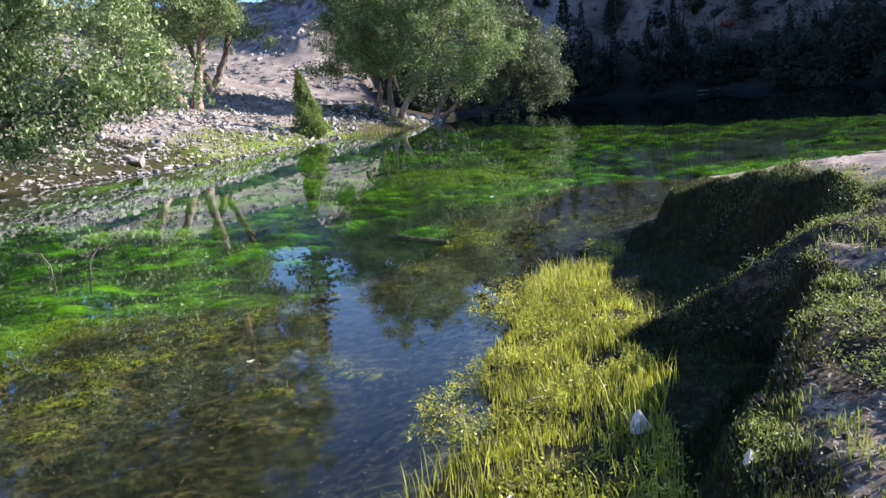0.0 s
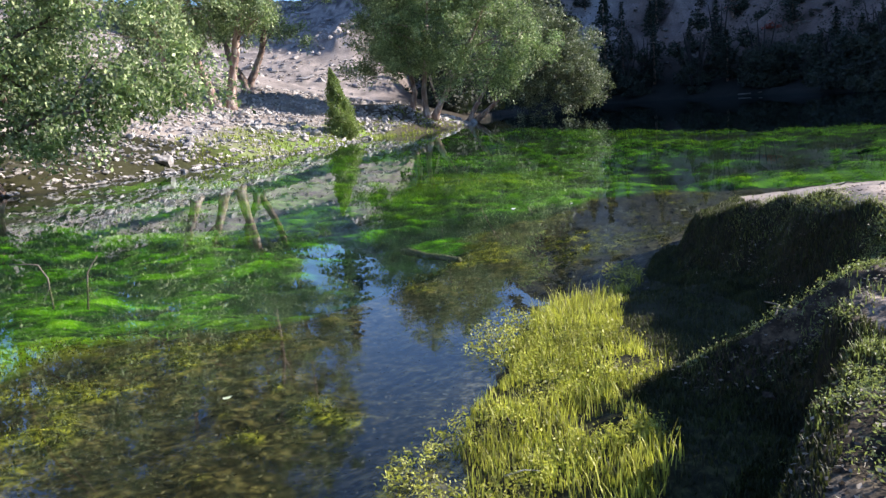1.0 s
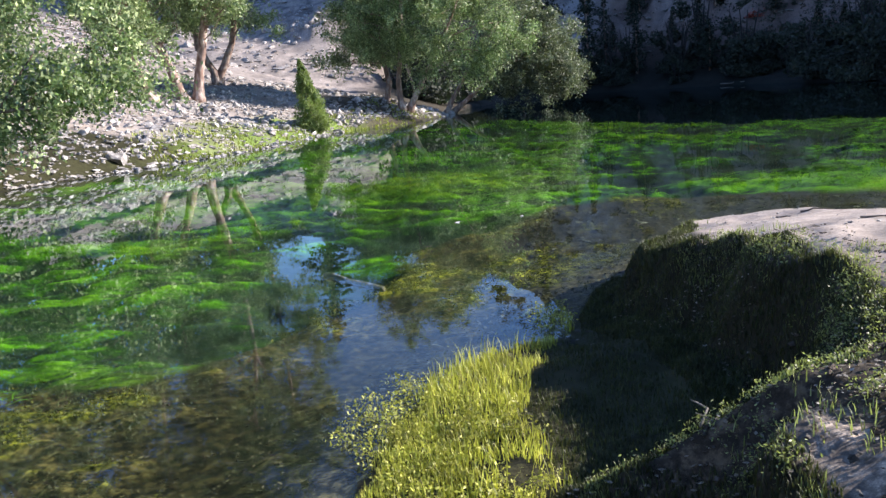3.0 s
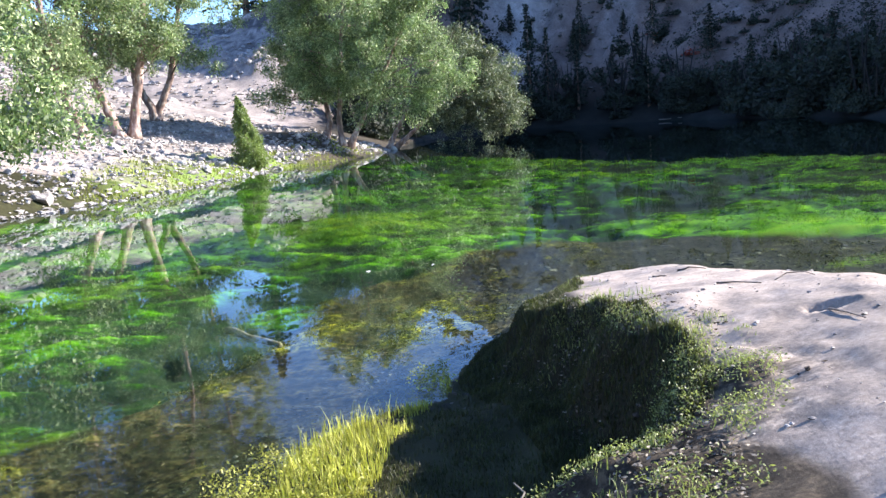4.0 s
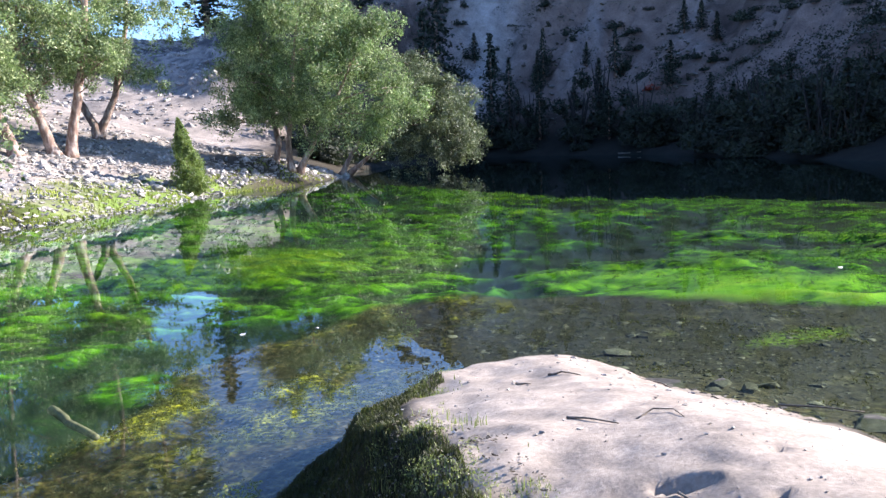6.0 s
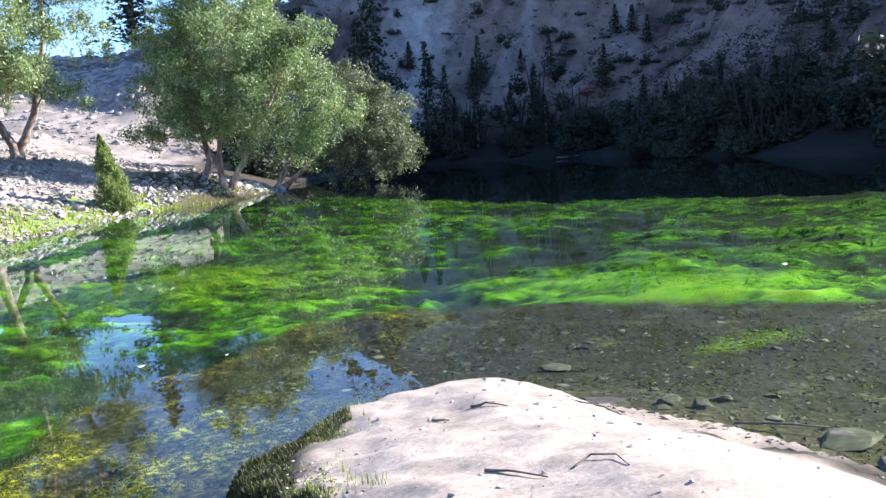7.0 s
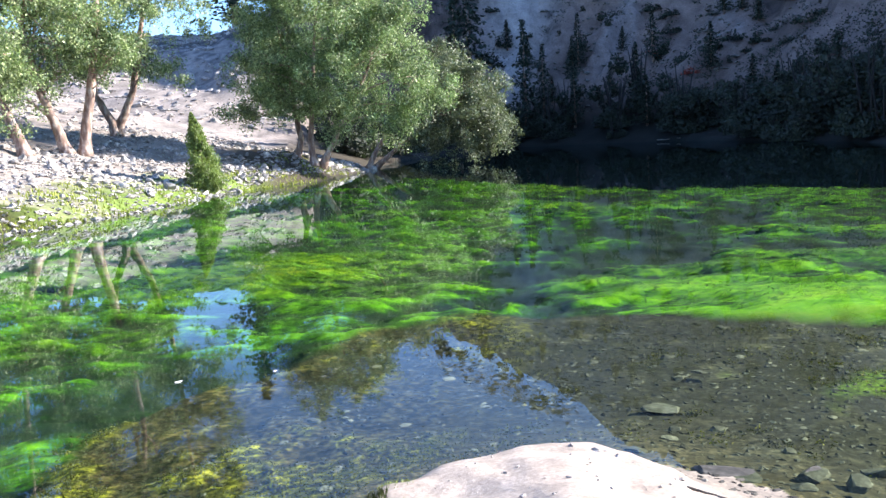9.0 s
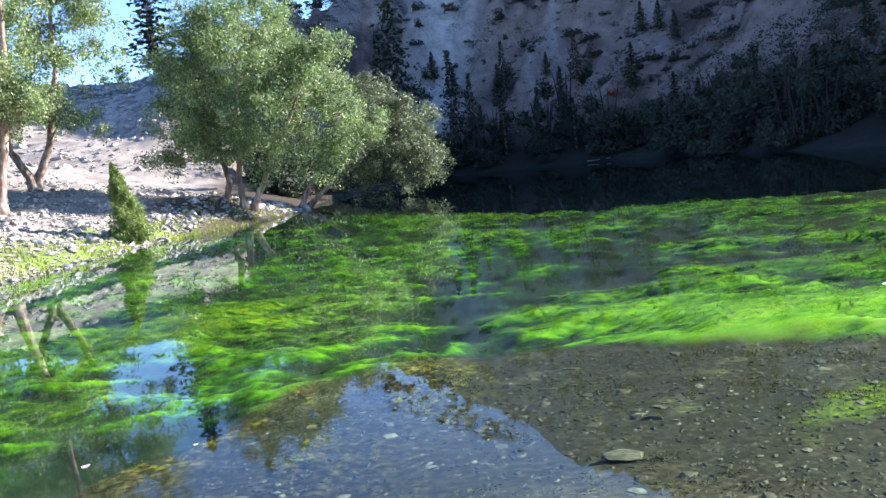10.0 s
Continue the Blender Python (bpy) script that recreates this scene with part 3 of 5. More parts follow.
def mat_numbers(x, y, sd):
    """How far algae cover the bed, how thick they are, and how olive."""
    deep = np.maximum(sd, 0)
    green = smooth(-0.25, 0.45, y - algae_edge(x) + 0.9 * fbm(x, y, 2.5, 4, 41, 0.65)) * smooth(0.0, 1.0, deep) * (1 - shadow_water(x, y)) * (sd > 0)
    olive = np.exp(-((x - 1.0) / 3.2) ** 2 - ((y - 23) / 3.2) ** 2) + 0.8 * smooth(9.5, 7.0, y) + 0.6 * smooth(0.2, 0.7, fbm(x, y, 5, 3, 58))
    return np.stack([green, np.clip(0.45 + 0.30 * algae_lump(x, y), 0, 1), np.clip(olive, 0, 1), np.ones_like(x)], -1)


def build_ground():
    v = np.stack([gx, gy, gz], -1).reshape(-1, 3)
    i = (np.arange(ny - 1)[:, None] * nx + np.arange(nx - 1)[None, :]).reshape(-1)
    f = np.stack([i, i + 1, i + nx + 1, i + nx], 1)
    me = bpy.data.meshes.new("ground")
    me.vertices.add(len(v))
    me.vertices.foreach_set("co", v.ravel())
    me.loops.add(f.size)
    me.loops.foreach_set("vertex_index", f.ravel().astype(np.int32))
    me.polygons.add(len(f))
    me.polygons.foreach_set("loop_start", np.arange(0, f.size, 4, dtype=np.int32))
    me.polygons.foreach_set("use_smooth", np.ones(len(f), bool))
    me.update(calc_edges=True)
    me.materials.append(M_GROUND)
    att = me.color_attributes.new("cover", "FLOAT_COLOR", "POINT")
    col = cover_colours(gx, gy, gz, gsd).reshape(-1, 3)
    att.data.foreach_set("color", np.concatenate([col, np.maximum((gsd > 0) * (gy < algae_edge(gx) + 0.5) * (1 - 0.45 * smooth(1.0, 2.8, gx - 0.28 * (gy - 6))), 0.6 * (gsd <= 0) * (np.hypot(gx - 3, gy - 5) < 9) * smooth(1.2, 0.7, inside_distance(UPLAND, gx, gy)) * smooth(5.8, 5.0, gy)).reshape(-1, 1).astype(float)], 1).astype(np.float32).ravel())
    mats = me.color_attributes.new("mats", "FLOAT_COLOR", "POINT")
    mats.data.foreach_set("color", mat_numbers(gx, gy, gsd).astype(np.float32).ravel())
    return tagged(new("ground", me), "dry pale soil, grassy bank, rocky slopes and lake bed", "ground", kind="structure")


build_ground()


def build_water():
    xs, ys = np.linspace(-60, 60, 25), np.linspace(-20, 125, 30)
    x, y = np.meshgrid(xs, ys)
    v = np.stack([x, y, np.zeros_like(x)], -1).reshape(-1, 3)
    i = (np.arange(29)[:, None] * 25 + np.arange(24)[None, :]).reshape(-1)
    me = mesh_from("water", v, np.stack([i, i + 1, i + 26, i + 25], 1), M_WATER)
    return tagged(new("water", me), "clear still lake water over green algae", "water", kind="structure")


build_water()

# ---- trees ----
def broad_tree(base, stems, crowns, clumps, leaves, leaf_size, label, seed, bark=M_BARK, leaf=M_LEAF, trunk_radius=0.2, spread=0.42):
    """base: foot of the tree. stems: lists of points relative to it. crowns: ellipsoids (cx, cy, cz, rx, ry, rz)."""
    random.seed(seed)
    gen = np.random.default_rng(seed)
    thing = tagged(new("broadleaf_tree"), label, "tree", "trees on the shore")
    thing.location = base
    tips = []
    joints = []
    for pts in stems:
        verts, faces = [], []
        pts = [Vector(p) for p in pts]
        path = []
        for i in range(len(pts) - 1):
            for k in range(4):
                path.append(pts[i].lerp(pts[i + 1], k / 4) + Vector((random.uniform(-1, 1), random.uniform(-1, 1), 0)) * 0.03 * (i + k > 0))
        path.append(pts[-1])
        n = len(path)
        radii = [trunk_radius * (1.0 - 0.8 * i / n) * (1.5 if i == 0 else 1.15 if i == 1 else 1) for i in range(n)]
        tube(verts, faces, path, radii, 10, 0.16)
        part("trunk", mesh_from("trunk", verts, faces, bark), thing)
        joints += [(path[i], radii[i]) for i in range(n // 3, n)]
    ends = []
    weights = np.array([c[3] * c[4] * c[5] for c in crowns]) ** 0.8
    sprays = []
    for _ in range(max(12, clumps // 9)):
        c = crowns[gen.choice(len(crowns), p=weights / weights.sum())]
        d = gen.normal(0, 1, 3)
        d /= np.linalg.norm(d)
        r = gen.uniform(0.3, 1.05) ** 0.5
        sprays.append((np.array([c[0] + d[0] * c[3] * r, c[1] + d[1] * c[4] * r, c[2] + d[2] * c[5] * r]), d))
    for k in range(clumps):
        c, d = sprays[k % len(sprays)]
        off = gen.normal(0, 1, 3) * spread * np.array([1.3, 1.3, 0.7]) + d * gen.uniform(-0.6, 0.5)
        off[2] -= gen.random() ** 2 * 1.1
        ends.append(Vector(c + off))
    for e in ends[:34]:
        verts, faces = [], []
        j, r = min(joints, key=lambda q: (q[0] - e).length + 1.2 * max(0, q[0].z - e.z + 0.5) + random.random() * 1.2)
        if (j - e).length > 4.5:
            continue
        path = bend(j, e, (0, 0, 0.12 * (j - e).length), 7)
        r0 = min(r * 0.6, 0.025 + 0.018 * (j - e).length)
        tube(verts, faces, path, [r0 * (1 - 0.85 * i / 6) for i in range(7)], 6)
        near = [q for q in ends if (q - e).length < 2.2][:5]
        for q in near:
            k = path[random.randrange(3, 6)]
            tube(verts, faces, bend(k, q, (0, 0, 0.1), 4), [r0 * 0.4, r0 * 0.3, r0 * 0.2, r0 * 0.08], 4)
        part("limb", mesh_from("limb", verts, faces, bark), thing)
    pts = []
    per = leaves // clumps
    spread = spread * 0.62
    for e in ends:
        k = int(per * gen.uniform(0.5, 1.5))
        p = gen.normal(0, 1, (k, 3)) * np.array([spread, spread, spread * 0.9]) * gen.uniform(0.6, 1.3)
        p[:, 2] -= 0.25 * gen.random(k) ** 2
        pts.append(p + np.array(e))
    v, f = leaf_quads(np.concatenate(pts), leaf_size, 0.5, 0.55, gen)
    part("crown", mesh_from("crown", v, f, leaf, False), thing)
    return thing


def at(x, y, sink=0.05):
    return Vector((x, y, height(x, y) - sink))


broad_tree(at(-1.5, 55.2), [[(0.1, 0, 0), (0.0, 0, 1.2), (0.1, 0, 2.6), (0.5, 0, 6), (1, 0, 10)], [(-0.9, 0.5, 0.1), (-0.6, 0.5, 1.6), (-0.9, 0.3, 4), (-1.4, 0.2, 8)], [(0.5, 0.3, -0.1), (1.2, 0.2, 1.2), (2.4, 0.2, 3.2), (3.8, 0, 6)]],
           [(0.8, 0, 7.4, 4.5, 4, 3.9), (0.6, 0, 11.0, 3.5, 3, 2.3), (-2.3, 0.4, 6.0, 1.9, 2.4, 2.6), (4.3, 0, 7.8, 2.4, 2.6, 2.8), (5.6, 0, 4.6, 2.4, 2.4, 2.2), (1.6, -0.6, 4.0, 2.0, 1.8, 1.3), (-1.5, -0.4, 4.2, 1.7, 1.8, 1.2), (4.2, -0.4, 2.8, 2.0, 1.6, 1.3), (1.4, -0.8, 2.8, 1.0, 0.8, 0.9), (-2.9, 0, 4.0, 1.3, 1.6, 1.2)], 1400, 165000, 0.13,
           "tall pale-barked willow with several stems and a full green crown", 11, trunk_radius=0.22, spread=0.40)
broad_tree(at(1.3, 66), [[(0, 0, 0), (0.8, 0, 1.5), (2.4, 0, 4), (4.4, 0, 6)], [(0.4, 0.4, 0), (2.4, 0.2, 1.6), (5, 0, 3.4)]], [(4.6, 0, 6.2, 3.4, 3, 2.6), (7.2, 0, 4.8, 2.8, 2.5, 2.2), (4.4, 0, 3.2, 3.0, 2, 1.7), (8.8, 0, 3.2, 2.2, 2, 1.6), (6.5, 0, 2.2, 2.2, 2, 1.2)], 600, 64000, 0.15,
           "leaning grey-green willow over the dark water", 12, leaf=M_WILLOW, spread=0.4)
broad_tree(at(-12.9, 57.0), [[(0, 0, 0), (-0.1, 0, 0.8), (-0.9, 0, 2.4), (-1.1, 0, 6), (-0.4, 0, 16)], [(0.1, 0.1, 0), (0.3, 0.2, 0.8), (1.2, 0.2, 2.6), (2.2, 0, 7), (2.6, 0, 15)]], [(0.4, 0, 6.2, 3.2, 3.0, 3.0), (3.3, 0, 8.4, 2.6, 2.6, 3.4), (3.2, 0, 13.4, 2.2, 2.8, 4.4), (2.8, 0, 17.6, 2.4, 2.8, 3.2), (-1.0, 0, 14.0, 3.0, 3, 5.0), (-2.6, 0, 7.4, 2.4, 2.6, 2.8), (2.0, -0.5, 4.6, 1.6, 1.6, 1.5), (-1.0, -0.5, 4.4, 2.0, 1.6, 1.4)], 1000, 84000, 0.15,
           "pale-barked birch forking at the ground on the stony slope", 13, trunk_radius=0.30, spread=0.4)
broad_tree(at(-12.0, 48.9), [[(0, 0, 0), (0.3, 0, 1.6), (0.7, 0, 3.6), (1.2, 0, 6), (1.5, 0, 10), (0.6, 0, 17)]], [(1.0, 0, 7.4, 2.5, 2.6, 3.2), (0.4, 0, 13.4, 2.8, 3, 5.4), (2.0, -0.4, 5.0, 1.3, 1.5, 1.5), (-0.8, 0, 6.2, 1.9, 2.0, 2.2), (-0.2, 0, 18, 2.6, 3, 3.2)], 720, 58000, 0.145,
           "birch with a dark leaning trunk on the stony slope", 16, trunk_radius=0.30, spread=0.38)
broad_tree(at(-12.6, 48.3), [[(0, 0, 0), (-0.35, 0, 1.3), (-0.9, 0, 2.9), (-1.6, 0, 7), (-1.4, 0, 17)]], [(-1.6, 0, 6.8, 2.8, 3, 3.2), (-1.6, 0, 13.4, 3.2, 3, 6), (-2.6, -1, 4.2, 1.8, 1.8, 1.5), (-1.4, 0, 18, 3.0, 3, 3.6)], 680, 54000, 0.145,
           "birch with reddish bark leaning towards the slope", 14, trunk_radius=0.30, spread=0.38)
broad_tree(at(-13.3, 45.2), [[(0, 0, 0), (-0.35, 0, 1.2), (-0.8, 0, 2.4), (-1.3, 0, 6), (-1.6, 0, 16)]], [(-1.2, 0, 5.8, 2.4, 2.4, 2.9), (-1.8, 0, 12, 3.4, 3, 6), (-0.2, -0.6, 3.6, 1.4, 1.5, 1.2), (-2.8, 0, 4.0, 1.9, 2, 1.8), (-2.0, 0, 17.5, 3.2, 3, 3.8), (-4.6, 0, 12, 2.6, 3, 6)], 700, 54000, 0.145,
           "birch with pale peeling bark on the stony slope", 17, trunk_radius=0.30, spread=0.38)
broad_tree(at(-20.5, 46), [[(0, 0, 0), (0.1, 0, 2), (-0.3, 0, 5), (0.2, 0, 11)]], [(0, 0, 7, 3.6, 3, 4), (0.2, 0, 14.5, 3.8, 3, 6.5), (-0.4, -0.5, 4, 2.6, 2, 1.6)], 340, 32000, 0.2,
           "birch with a broad green crown higher on the stony slope", 18, trunk_radius=0.36)
cove_tree = broad_tree(at(-11.7, 22.6), [[(0, 0, 0), (0.0, 0, 1.2), (0.15, 0, 2.6), (0.1, 0, 5.5)], [(-0.55, 0.1, 0), (-0.6, 0.1, 1.2), (-0.9, 0, 3), (-1.2, 0, 5)]], [(-0.6, 0, 5.4, 3.0, 2.6, 3.2), (-0.4, 0, 9, 2.8, 2.6, 3.2), (3.1, -0.2, 3.1, 2.2, 1.9, 1.7), (4.7, 0.5, 3.6, 1.6, 1.5, 1.7), (1.4, 0.1, 2.1, 1.8, 1.6, 1.1), (0.3, 0.2, 3.4, 2.2, 2, 1.6), (3.2, 0.5, 5.6, 2.2, 2, 1.8), (-2.6, 0, 3.2, 1.8, 2, 1.9)], 560, 58000, 0.13,
           "dark-trunked birch leaning over the water at the cove", 15, spread=0.36, trunk_radius=0.24, bark=M_DARKBARK)


def bare_limb(tree, path, r0, r1):
    verts, faces = [], []
    tube(verts, faces, path, [r0 + (r1 - r0) * i / (len(path) - 1) for i in range(len(path))], 6)
    return part("bare_limb", mesh_from("bare_limb", verts, faces, M_BARK), tree, "pale leafless limb reaching over the water")


bare_limb(cove_tree, bend((0.1, 0, 4.4), (3.6, -4.6, 6.1), (-0.3, -0.6, 0.6), 9), 0.07, 0.02)
bare_limb(cove_tree, bend((2.3, -3.0, 5.75), (4.0, -3.6, 7.6), (0.1, 0, 0.2), 6), 0.035, 0.012)
bare_limb(cove_tree, bend((2.9, -3.8, 6.0), (4.6, -5.3, 6.9), (0.1, 0, 0.2), 6), 0.03, 0.01)


def juniper(x, y, tall, wide, label, seed, leaf, name="juniper", cat="shrub", lean=(0, 0), count=9000, size=0.09):
    random.seed(seed)
    gen = np.random.default_rng(seed)
    thing = tagged(new(name), label, cat)
    thing.location = at(x, y)
    verts, faces = [], []
    tube(verts, faces, [(0, 0, 0), (lean[0] * 0.5, 0, tall * 0.5), (lean[0], lean[1], tall * 0.97)], [0.02 * tall, 0.012 * tall, 0.003 * tall], 7)
    part("trunk", mesh_from("trunk", verts, faces, M_BARK), thing)
    h = gen.random(count) ** 1.25
    r = wide * (1 - h) ** 0.75 * (0.25 + 0.75 * np.minimum(1, h * 7)) * gen.uniform(0.45, 1.08, count)
    a = gen.uniform(0, 2 * np.pi, count)
    lumps = 1 + 0.28 * np.sin(a * 3 + h * 16) + 0.15 * np.sin(a * 7 - h * 31)
    p = np.stack([np.cos(a) * r * lumps + lean[0] * h, np.sin(a) * r * lumps + lean[1] * h, h * tall + 0.05], 1)
    v, f = leaf_quads(p, size, -0.9, 0.4, gen)
    part("foliage", mesh_from("foliage", v, f, leaf, False), thing)
    return thing


juniper(-5.25, 44.9, 3.6, 0.85, "narrow cone-shaped green juniper at the water's edge", 3, M_JUNIPER, lean=(-0.55, 0), count=12000, size=0.13)


def spruce(tall, wide, seed, label):
    random.seed(seed)
    gen = np.random.default_rng(seed)
    thing = tagged(new("conifer"), label, "tree", "conifers on the mountain")
    verts, faces = [], []
    tube(verts, faces, [(0, 0, -0.5), (0, 0, tall * 0.5), (0, 0, tall)], [0.022 * tall, 0.013 * tall, 0.002 * tall], 6)
    part("trunk", mesh_from("trunk", verts, faces, M_BARK), thing)
    pts = []
    for i in range(90):
        h = (i + 0.5) / 90
        a, reach = i * 2.399, wide * (1 - h) ** 0.8 * gen.uniform(0.6, 1.15)
        n = max(8, int(34 * reach / wide))
        s = gen.random(n)
        p = np.stack([np.cos(a) * s * reach, np.sin(a) * s * reach, np.full(n, 0.08 + 0.92 * h) * tall - 0.28 * s * reach], 1)
        pts.append(p + gen.normal(0, 0.05 * wide, (n, 3)))
    v, f = leaf_quads(np.concatenate(pts), 0.09 * wide + 0.16, 0.2, 0.5, gen)
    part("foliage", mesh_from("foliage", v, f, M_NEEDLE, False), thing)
    return thing


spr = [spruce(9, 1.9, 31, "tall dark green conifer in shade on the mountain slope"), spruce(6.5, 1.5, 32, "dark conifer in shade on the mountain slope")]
first = [True, True]
gen = np.random.default_rng(5)
# foot, height, girth
TALL = [(-16.2, 122, 15, 1.7), (14.6, 129, 23, 1.0), (12.0, 121, 18, 1.0), (20.9, 120, 14.5, 1.0), (23.5, 121, 10, 1.0), (30.5, 131, 7.5, 1.2), (29.0, 128, 6, 1.2), (38.8, 122.6, 7.2, 1.2), (41.5, 108.3, 5.6, 1.3), (42.2, 98, 4.4, 1.3),
        (36.6, 66.5, 5.2, 1.5), (37.2, 62.0, 6.0, 1.5), (42, 79.4, 5.0, 1.4), (45.3, 68, 3.6, 1.4), (39.5, 86, 5.5, 1.4), (27, 118, 8, 1.2), (34, 114, 7, 1.2), (33.5, 108, 6, 1.3)]
for k in range(26):
    ang, d = radians(gen.uniform(2, 32)), gen.uniform(118, 165)
    TALL.append((3 + d * math.sin(ang), 5 + d * math.cos(ang), gen.uniform(2.5, 5), 1.5))
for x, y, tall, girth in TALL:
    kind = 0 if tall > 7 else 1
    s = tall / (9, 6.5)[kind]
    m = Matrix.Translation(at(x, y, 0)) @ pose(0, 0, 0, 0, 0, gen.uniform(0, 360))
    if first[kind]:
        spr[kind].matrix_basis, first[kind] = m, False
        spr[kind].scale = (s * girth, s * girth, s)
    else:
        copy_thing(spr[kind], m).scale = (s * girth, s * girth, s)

# ---- rocks of the left bank ----
def rock_mesh(seed, flat):
    random.seed(seed)
    bm = bmesh.new()
    bmesh.ops.create_icosphere(bm, subdivisions=2, radius=0.5)
    cuts = [(Vector((random.gauss(0, 1), random.gauss(0, 1), random.gauss(0, 1))).normalized(), random.uniform(0.2, 0.36)) for _ in range(11)]
    for v in bm.verts:
        for c, d in cuts:
            over = v.co.dot(c) - d
            if over > 0:
                v.co -= c * over
        v.co += Vector((random.uniform(-1, 1), random.uniform(-1, 1), random.uniform(-1, 1))) * 0.012
        v.co.z *= flat
    me = bpy.data.meshes.new("rock")
    bm.to_mesh(me)
    bm.free()
    me.materials.append(M_ROCK)
    return me


ROCKS = [rock_mesh(60 + i, f) for i, f in enumerate((0.6, 0.75, 0.5, 0.9, 0.65, 0.55))]


def rock(x, y, size, label="grey angular rock on the stony bank", sink=0.3):
    ob = tagged(new("rock", ROCKS[random.randrange(6)]), label, "rock", "rocks on the bank")
    ob.matrix_basis = Matrix.Translation((x, y, height(x, y) + size * (0.3 - sink))) @ Euler((random.uniform(-.3, .3), random.uniform(-.3, .3), random.uniform(0, 6.3))).to_matrix().to_4x4() @ Matrix.Diagonal((size, size * random.uniform(0.6, 1.0), size * random.uniform(0.7, 1), 1))
    return ob


random.seed(99)
count = 0
while count < 112:
    y = random.uniform(21, 64)
    x = float(np.interp(y, [20, 25, 31, 35.5, 40, 48.5, 60, 64], [-12.5, -9.7, -7, -6, -5.4, -3.9, -2.7, -1])) - random.uniform(0.3, 13) ** 1.0
    if random.random() < 0.5 * (x < -12):
        continue
    rock(x, y, random.choice([0.3, 0.4, 0.4, 0.55, 0.7, 0.9]) * random.uniform(0.8, 1.2) * (0.65 if y < 40 else 1.0))
    count += 1

for x, y, size, label in ((-9.2, 28.9, 1.25, "large pale boulder at the waterline"), (-4.45, 46.3, 0.9, "grey cracked boulder beside the juniper"), (-7.0, 40.5, 0.95, "pale flat-topped rock in the wet green margin"),
                          (-6.5, 42.5, 1.15, "pale slanting rock in the wet green margin"), (-6.5, 45.0, 1.3, "dark boulder on the stony bank"), (-6.0, 45.6, 1.0, "dark boulder on the stony bank"),
                          (-12.6, 20.6, 1.1, "pale flat boulder at the cove's edge"), (-16.6, 100, 3.0, "big dark boulder on the lit hillside"), (-12.5, 92, 1.8, "grey boulder on the lit hillside")):
    rock(x, y, size, label)
for _ in range(12):
    rock(random.uniform(-19, -12.8), random.uniform(22.5, 27.5), random.uniform(0.5, 1.2), "pale broken boulder above the cove")
for _ in range(34):
    u = random.random()
    rock(-0.4 + 2.2 * u + random.uniform(-1.8, 0.3), 55 + 12 * u + random.uniform(-0.5, 1.5), random.uniform(0.4, 1.1), "dark wet rock below the willow")
hv, hf, first_v = [], [], 0
for _ in range(140):
    y = random.uniform(52, 118)
    x = -6 - 0.05 * (y - 50) - random.uniform(0, 20)
    size = random.uniform(0.5, 1.2) * (1 + (y - 52) / 70)
    me = ROCKS[random.randrange(6)]
    turn = Matrix.Translation((x, y, height(x, y) - 0.06 * size)) @ Euler((random.uniform(-.3, .3), random.uniform(-.3, .3), random.uniform(0, 6.3))).to_matrix().to_4x4() @ Matrix.Diagonal((size, size * random.uniform(0.6, 1.0), size * 0.85, 1))
    hv += [tuple(turn @ v.co) for v in me.vertices]
    hf += [tuple(first_v + i for i in p.vertices) for p in me.polygons]
    first_v += len(me.vertices)
tagged(new("hillside_rocks", mesh_from("hillside_rocks", hv, hf, M_ROCK, False)), "grey rocks strewn over the dry hillside", "rocks", kind="stuff")
for _ in range(110):
    y = random.uniform(30, 62)
    x = float(np.interp(y, [30, 35.5, 40, 48.5, 60, 62], [-8, -7, -6.4, -5.5, -4.5, -4])) - random.uniform(0.2, 9)
    rock(x, y, random.uniform(0.4, 0.8) * (0.7 if y < 40 else 1.0), "grey angular rock among the rubble of the bank", 0.25)


def strewn_rocks(name, label, x, y, size, seed, sink=0.1):
    """Angular rocks past counting, in one mesh."""
    g = np.random.default_rng(seed)
    z = land(x, y)[0]
    verts, faces, start = [], [], 0
    for k, me in enumerate(ROCKS):
        co = np.zeros(len(me.vertices) * 3)
        me.vertices.foreach_get("co", co)
        tri = np.zeros(len(me.polygons) * 3, int)
        me.polygons.foreach_get("vertices", tri)
        co, tri = co.reshape(-1, 3), tri.reshape(-1, 3)
        mine = np.arange(len(x)) % len(ROCKS) == k
        n = int(mine.sum())
        a, tilt = g.uniform(0, 6.3, n)[:, None], g.normal(0, 0.3, n)[:, None]
        sx = co[None, :, 0] * g.uniform(0.8, 1.3, (n, 1))
        sy = co[None, :, 1] * g.uniform(0.6, 1.0, (n, 1))
        sz = np.broadcast_to(co[None, :, 2], sx.shape)
        sx, sz = sx * np.cos(tilt) - sz * np.sin(tilt), sz * np.cos(tilt) + sx * np.sin(tilt)
        s = size[mine][:, None]
        v = np.stack([x[mine][:, None] + s * (sx * np.cos(a) - sy * np.sin(a)), y[mine][:, None] + s * (sx * np.sin(a) + sy * np.cos(a)), z[mine][:, None] + s * (sz + sink)], -1)
        verts.append(v.reshape(-1, 3))
        faces.append((tri[None] + (np.arange(n) * len(co))[:, None, None]).reshape(-1, 3) + start)
        start += n * len(co)
    return tagged(new(name, mesh_from(name, np.concatenate(verts), np.concatenate(faces), M_ROCK, False)), label, "rocks", kind="stuff")


g = np.random.default_rng(141)
n = 2100
y = g.uniform(27, 65, n)
